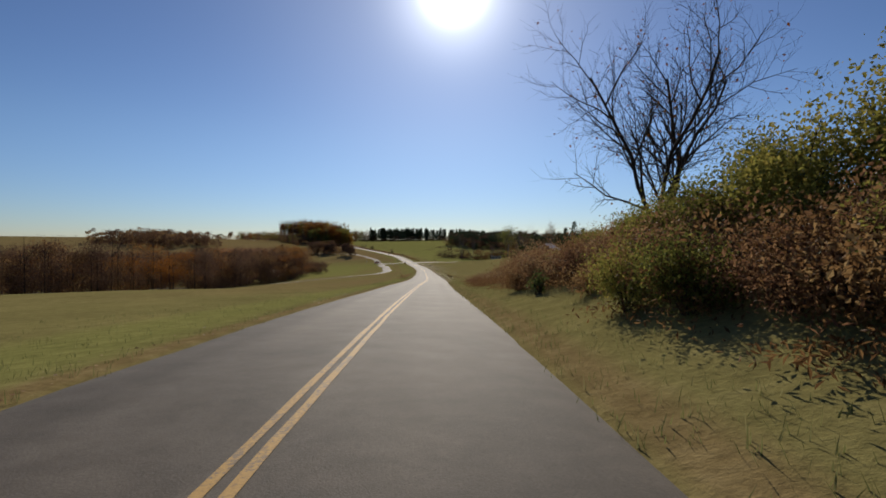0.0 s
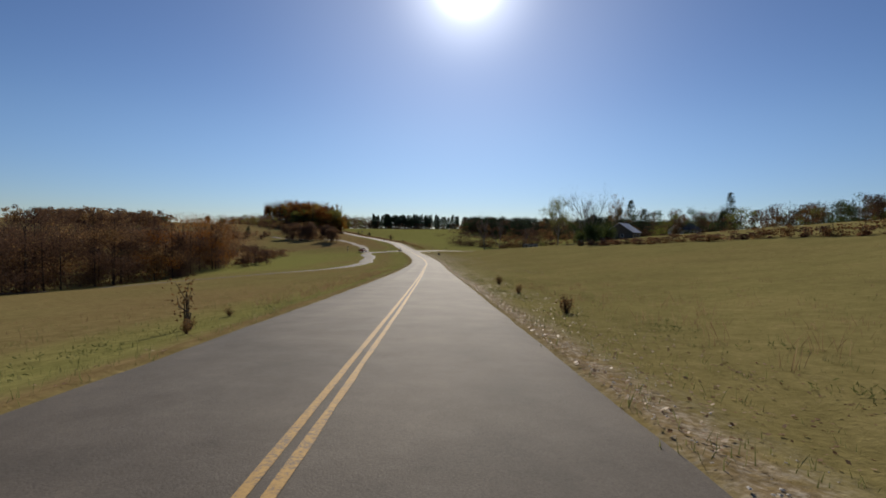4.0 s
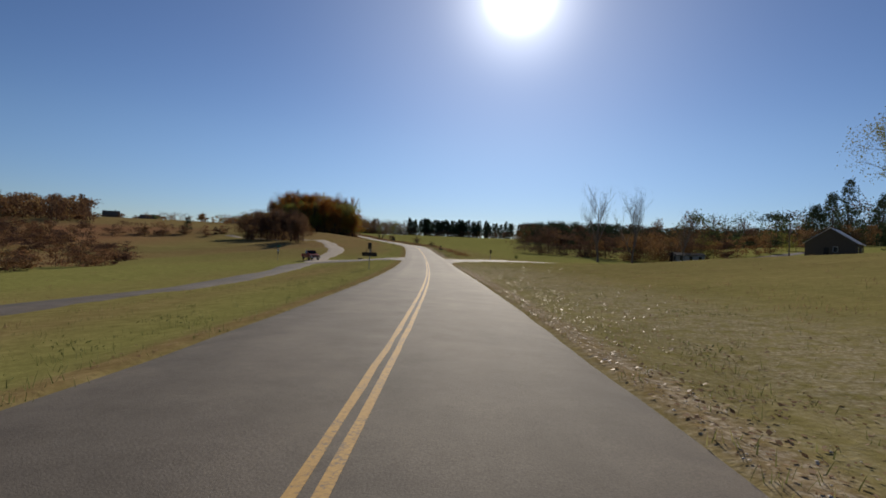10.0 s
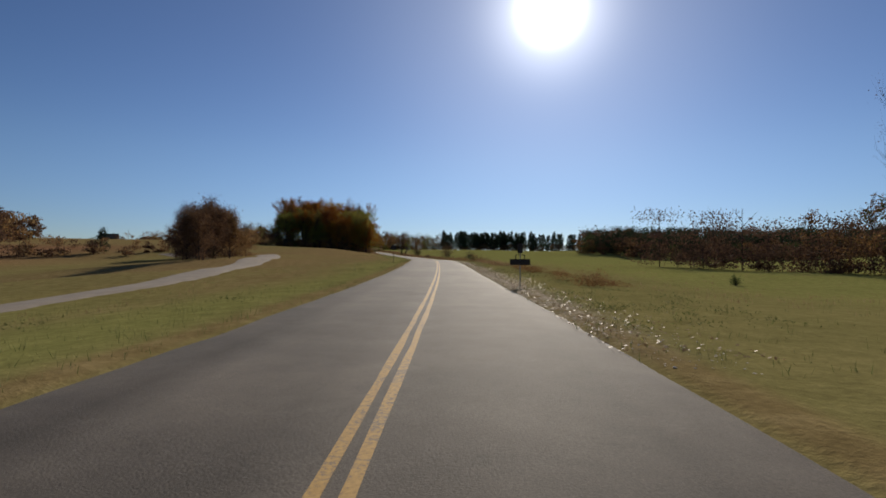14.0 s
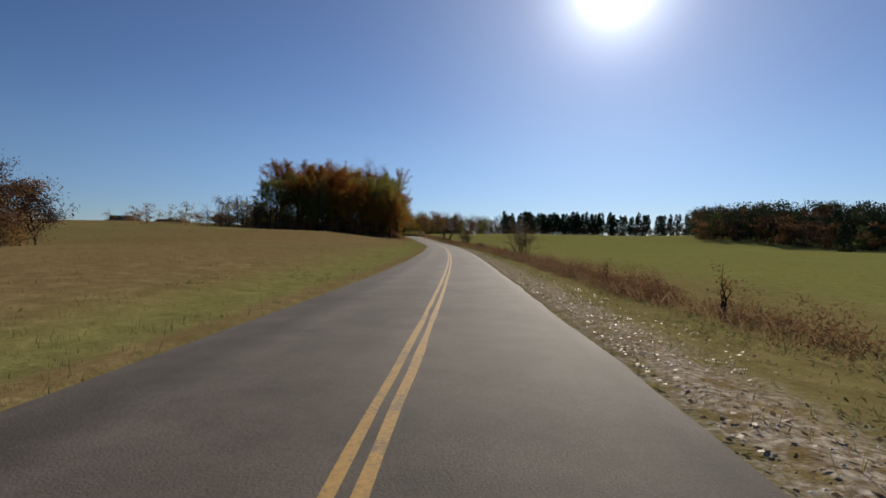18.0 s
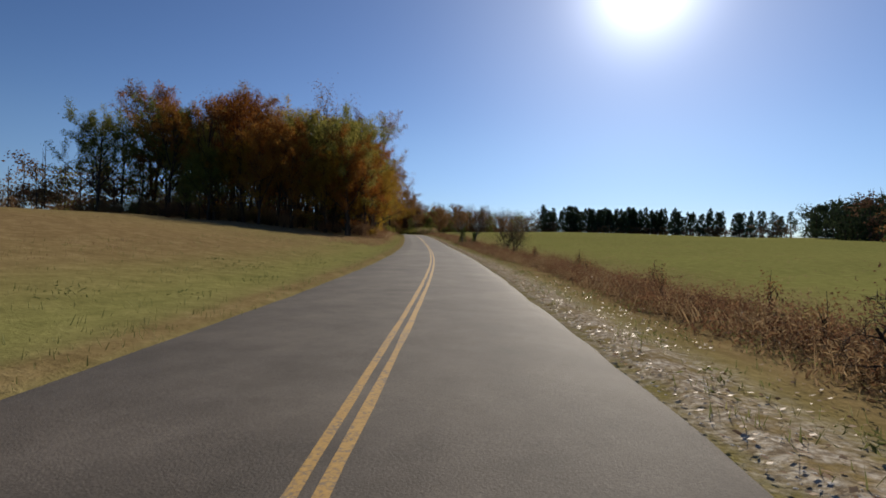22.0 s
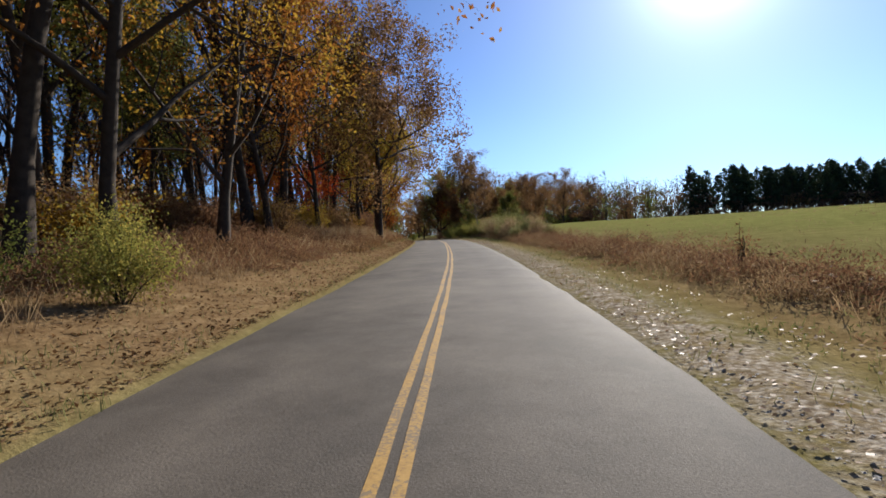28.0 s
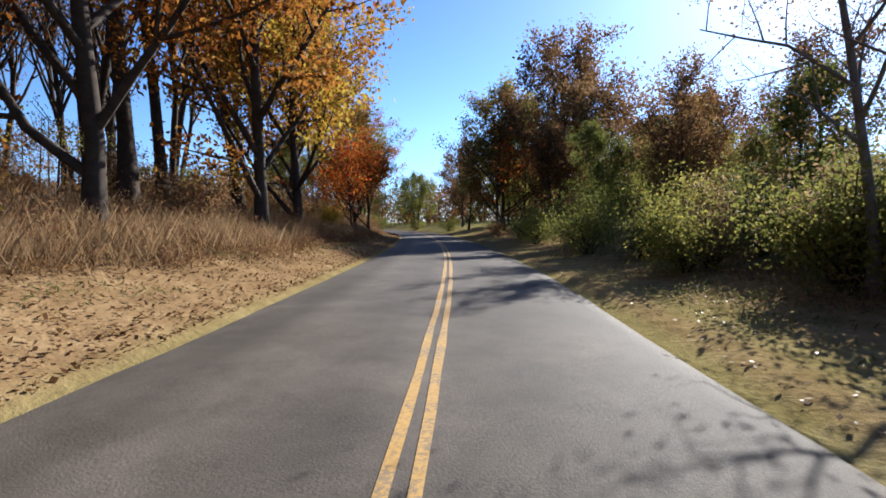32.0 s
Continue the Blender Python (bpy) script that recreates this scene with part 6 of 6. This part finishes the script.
def scatter_flat(name, label, bands, seed, per_metre, size, material, category, tilt=0.35, lift=0.015):
    rng = np.random.default_rng(seed)
    S, D = [], []
    for a, b, d0, d1, share in bands:
        n = int((b - a) * per_metre * share)
        S.append(rng.uniform(a, b, n))
        D.append(d0 + (d1 - d0) * rng.random(n) ** 1.4)
    S, D = np.concatenate(S), np.concatenate(D)
    off = ~((S > 278) & (S < 304) & (D > 0) & (D < 4.2 + np.clip(S - 289, 0, 20)))
    S, D = S[off], D[off]
    x, y, z = land(S, D)
    n = len(x)
    a = rng.random(n) * 6.283
    u = np.stack([np.cos(a), np.sin(a), rng.normal(0, tilt, n)], 1)
    v = np.stack([-np.sin(a), np.cos(a), rng.normal(0, tilt, n)], 1)
    s = (size * (0.5 + rng.random(n)))[:, None]
    c = np.stack([x, y, z + lift + 0.3 * size], 1)
    q = np.stack([c - u * s * 0.5, c + v * s * 0.35, c + u * s * 0.5, c - v * s * 0.35], 1)
    return tagged(new(name, leaf_mesh(name, q, material)), label, category, kind="stuff")


scatter_flat("leaf_litter", "pale fallen leaves along the road's edge", [(100, 290, 3.0, 6.5, 4.0), (301, 640, 2.75, 4.9, 3.4), (575, 690, -3.05, -7.5, 7.0), (500, 590, -3.1, -8, 0.8), (-10, 290, -3.05, -4.2, 0.25), (620, 690, 3.0, 5.5, 1.2), (150, 290, 3.4, 13, 4.0)], 311, 30, 0.052, L_LITTER, "leaf litter", 0.22, 0.0)

scatter_flat("leaf_litter", "brown fallen leaves on the bank below the wood", [(575, 705, -3.1, -8.5, 1.0)], 315, 240, 0.06, L_BROWN, "leaf litter", 0.4, 0.005)


def stones():
    """Angular pale stones of the gravel shoulder, each its own little lump."""
    rng = np.random.default_rng(321)
    S = np.concatenate([rng.uniform(80, 277, 5000), rng.uniform(303, 640, 14000), rng.uniform(520, 620, 4000)])
    D = np.where(S > 310, 2.72, 3.02) + rng.random(len(S)) ** 1.6 * np.where(S > 300, 1.3, 1.0)
    x, y, z = land(S, D)
    r = 0.006 + 0.020 * rng.random(len(S)) ** 2.2
    corner = np.array([(1, 0, 0), (0, 1, 0), (-1, 0, 0), (0, -1, 0), (0, 0, 0.32), (0, 0, -0.4)], float)
    v = corner[None] * r[:, None, None] * (0.6 + 0.7 * rng.random((len(S), 6, 1)))
    a = rng.random(len(S)) * 6.283
    c, s = np.cos(a)[:, None], np.sin(a)[:, None]
    v = np.stack([v[..., 0] * c - v[..., 1] * s, v[..., 0] * s + v[..., 1] * c, v[..., 2]], -1) + np.stack([x, y, z + 0.01], 1)[:, None]
    tri = np.array([(0, 1, 4), (1, 2, 4), (2, 3, 4), (3, 0, 4), (1, 0, 5), (2, 1, 5), (3, 2, 5), (0, 3, 5)])
    f = (np.arange(len(S))[:, None, None] * 6 + tri).reshape(-1, 3)
    me = mesh_of("shoulder_stones", v.reshape(-1, 3).tolist(), f.tolist(), M_STONE)
    return tagged(new("shoulder_stones", me), "pale broken stones along the road's shoulder", "gravel", kind="stuff")


stones()

# tall dead stalks that stand out singly
stalks = Kinds(
    lambda: bush("dead_weed", "tall dead weed stalk by the ditch", 331, 1.3, 0.35, L_BROWN, 90, 0.07, "weed", "dead weeds by the ditch", 4),
    lambda: bush("dead_weed", "tall dead weed stalk by the ditch", 332, 1.5, 0.4, L_BROWN, 110, 0.08, "weed", "dead weeds by the ditch", 5),
)
rng = np.random.default_rng(333)
for s, d in ((370.5, 6.6), (372.5, 7.4), (373.6, 7.0), (379, 7.2), (388, 6.8), (398, 7.0), (440, 7.4), (446, 8.2), (452, 7.0), (459, 8.6), (466, 7.2), (470, 8.8), (474, 7.8), (478, 9.2), (482, 7.6), (486, 8.4), (490, 9.6), (495, 7.8), (500, 8.8), (504, 9.8), (518, 8.0), (524, 9.4), (548, 7.2), (556, 8.0), (566, 7.4), (577, 8.0), (588, 7.4), (598, 8.0), (606, 7.4), (614, 8.4), (109.5, -5.4)):
    stalks.put(int(s), *at_road(s, d), s, 0.8 + 0.4 * rng.random())
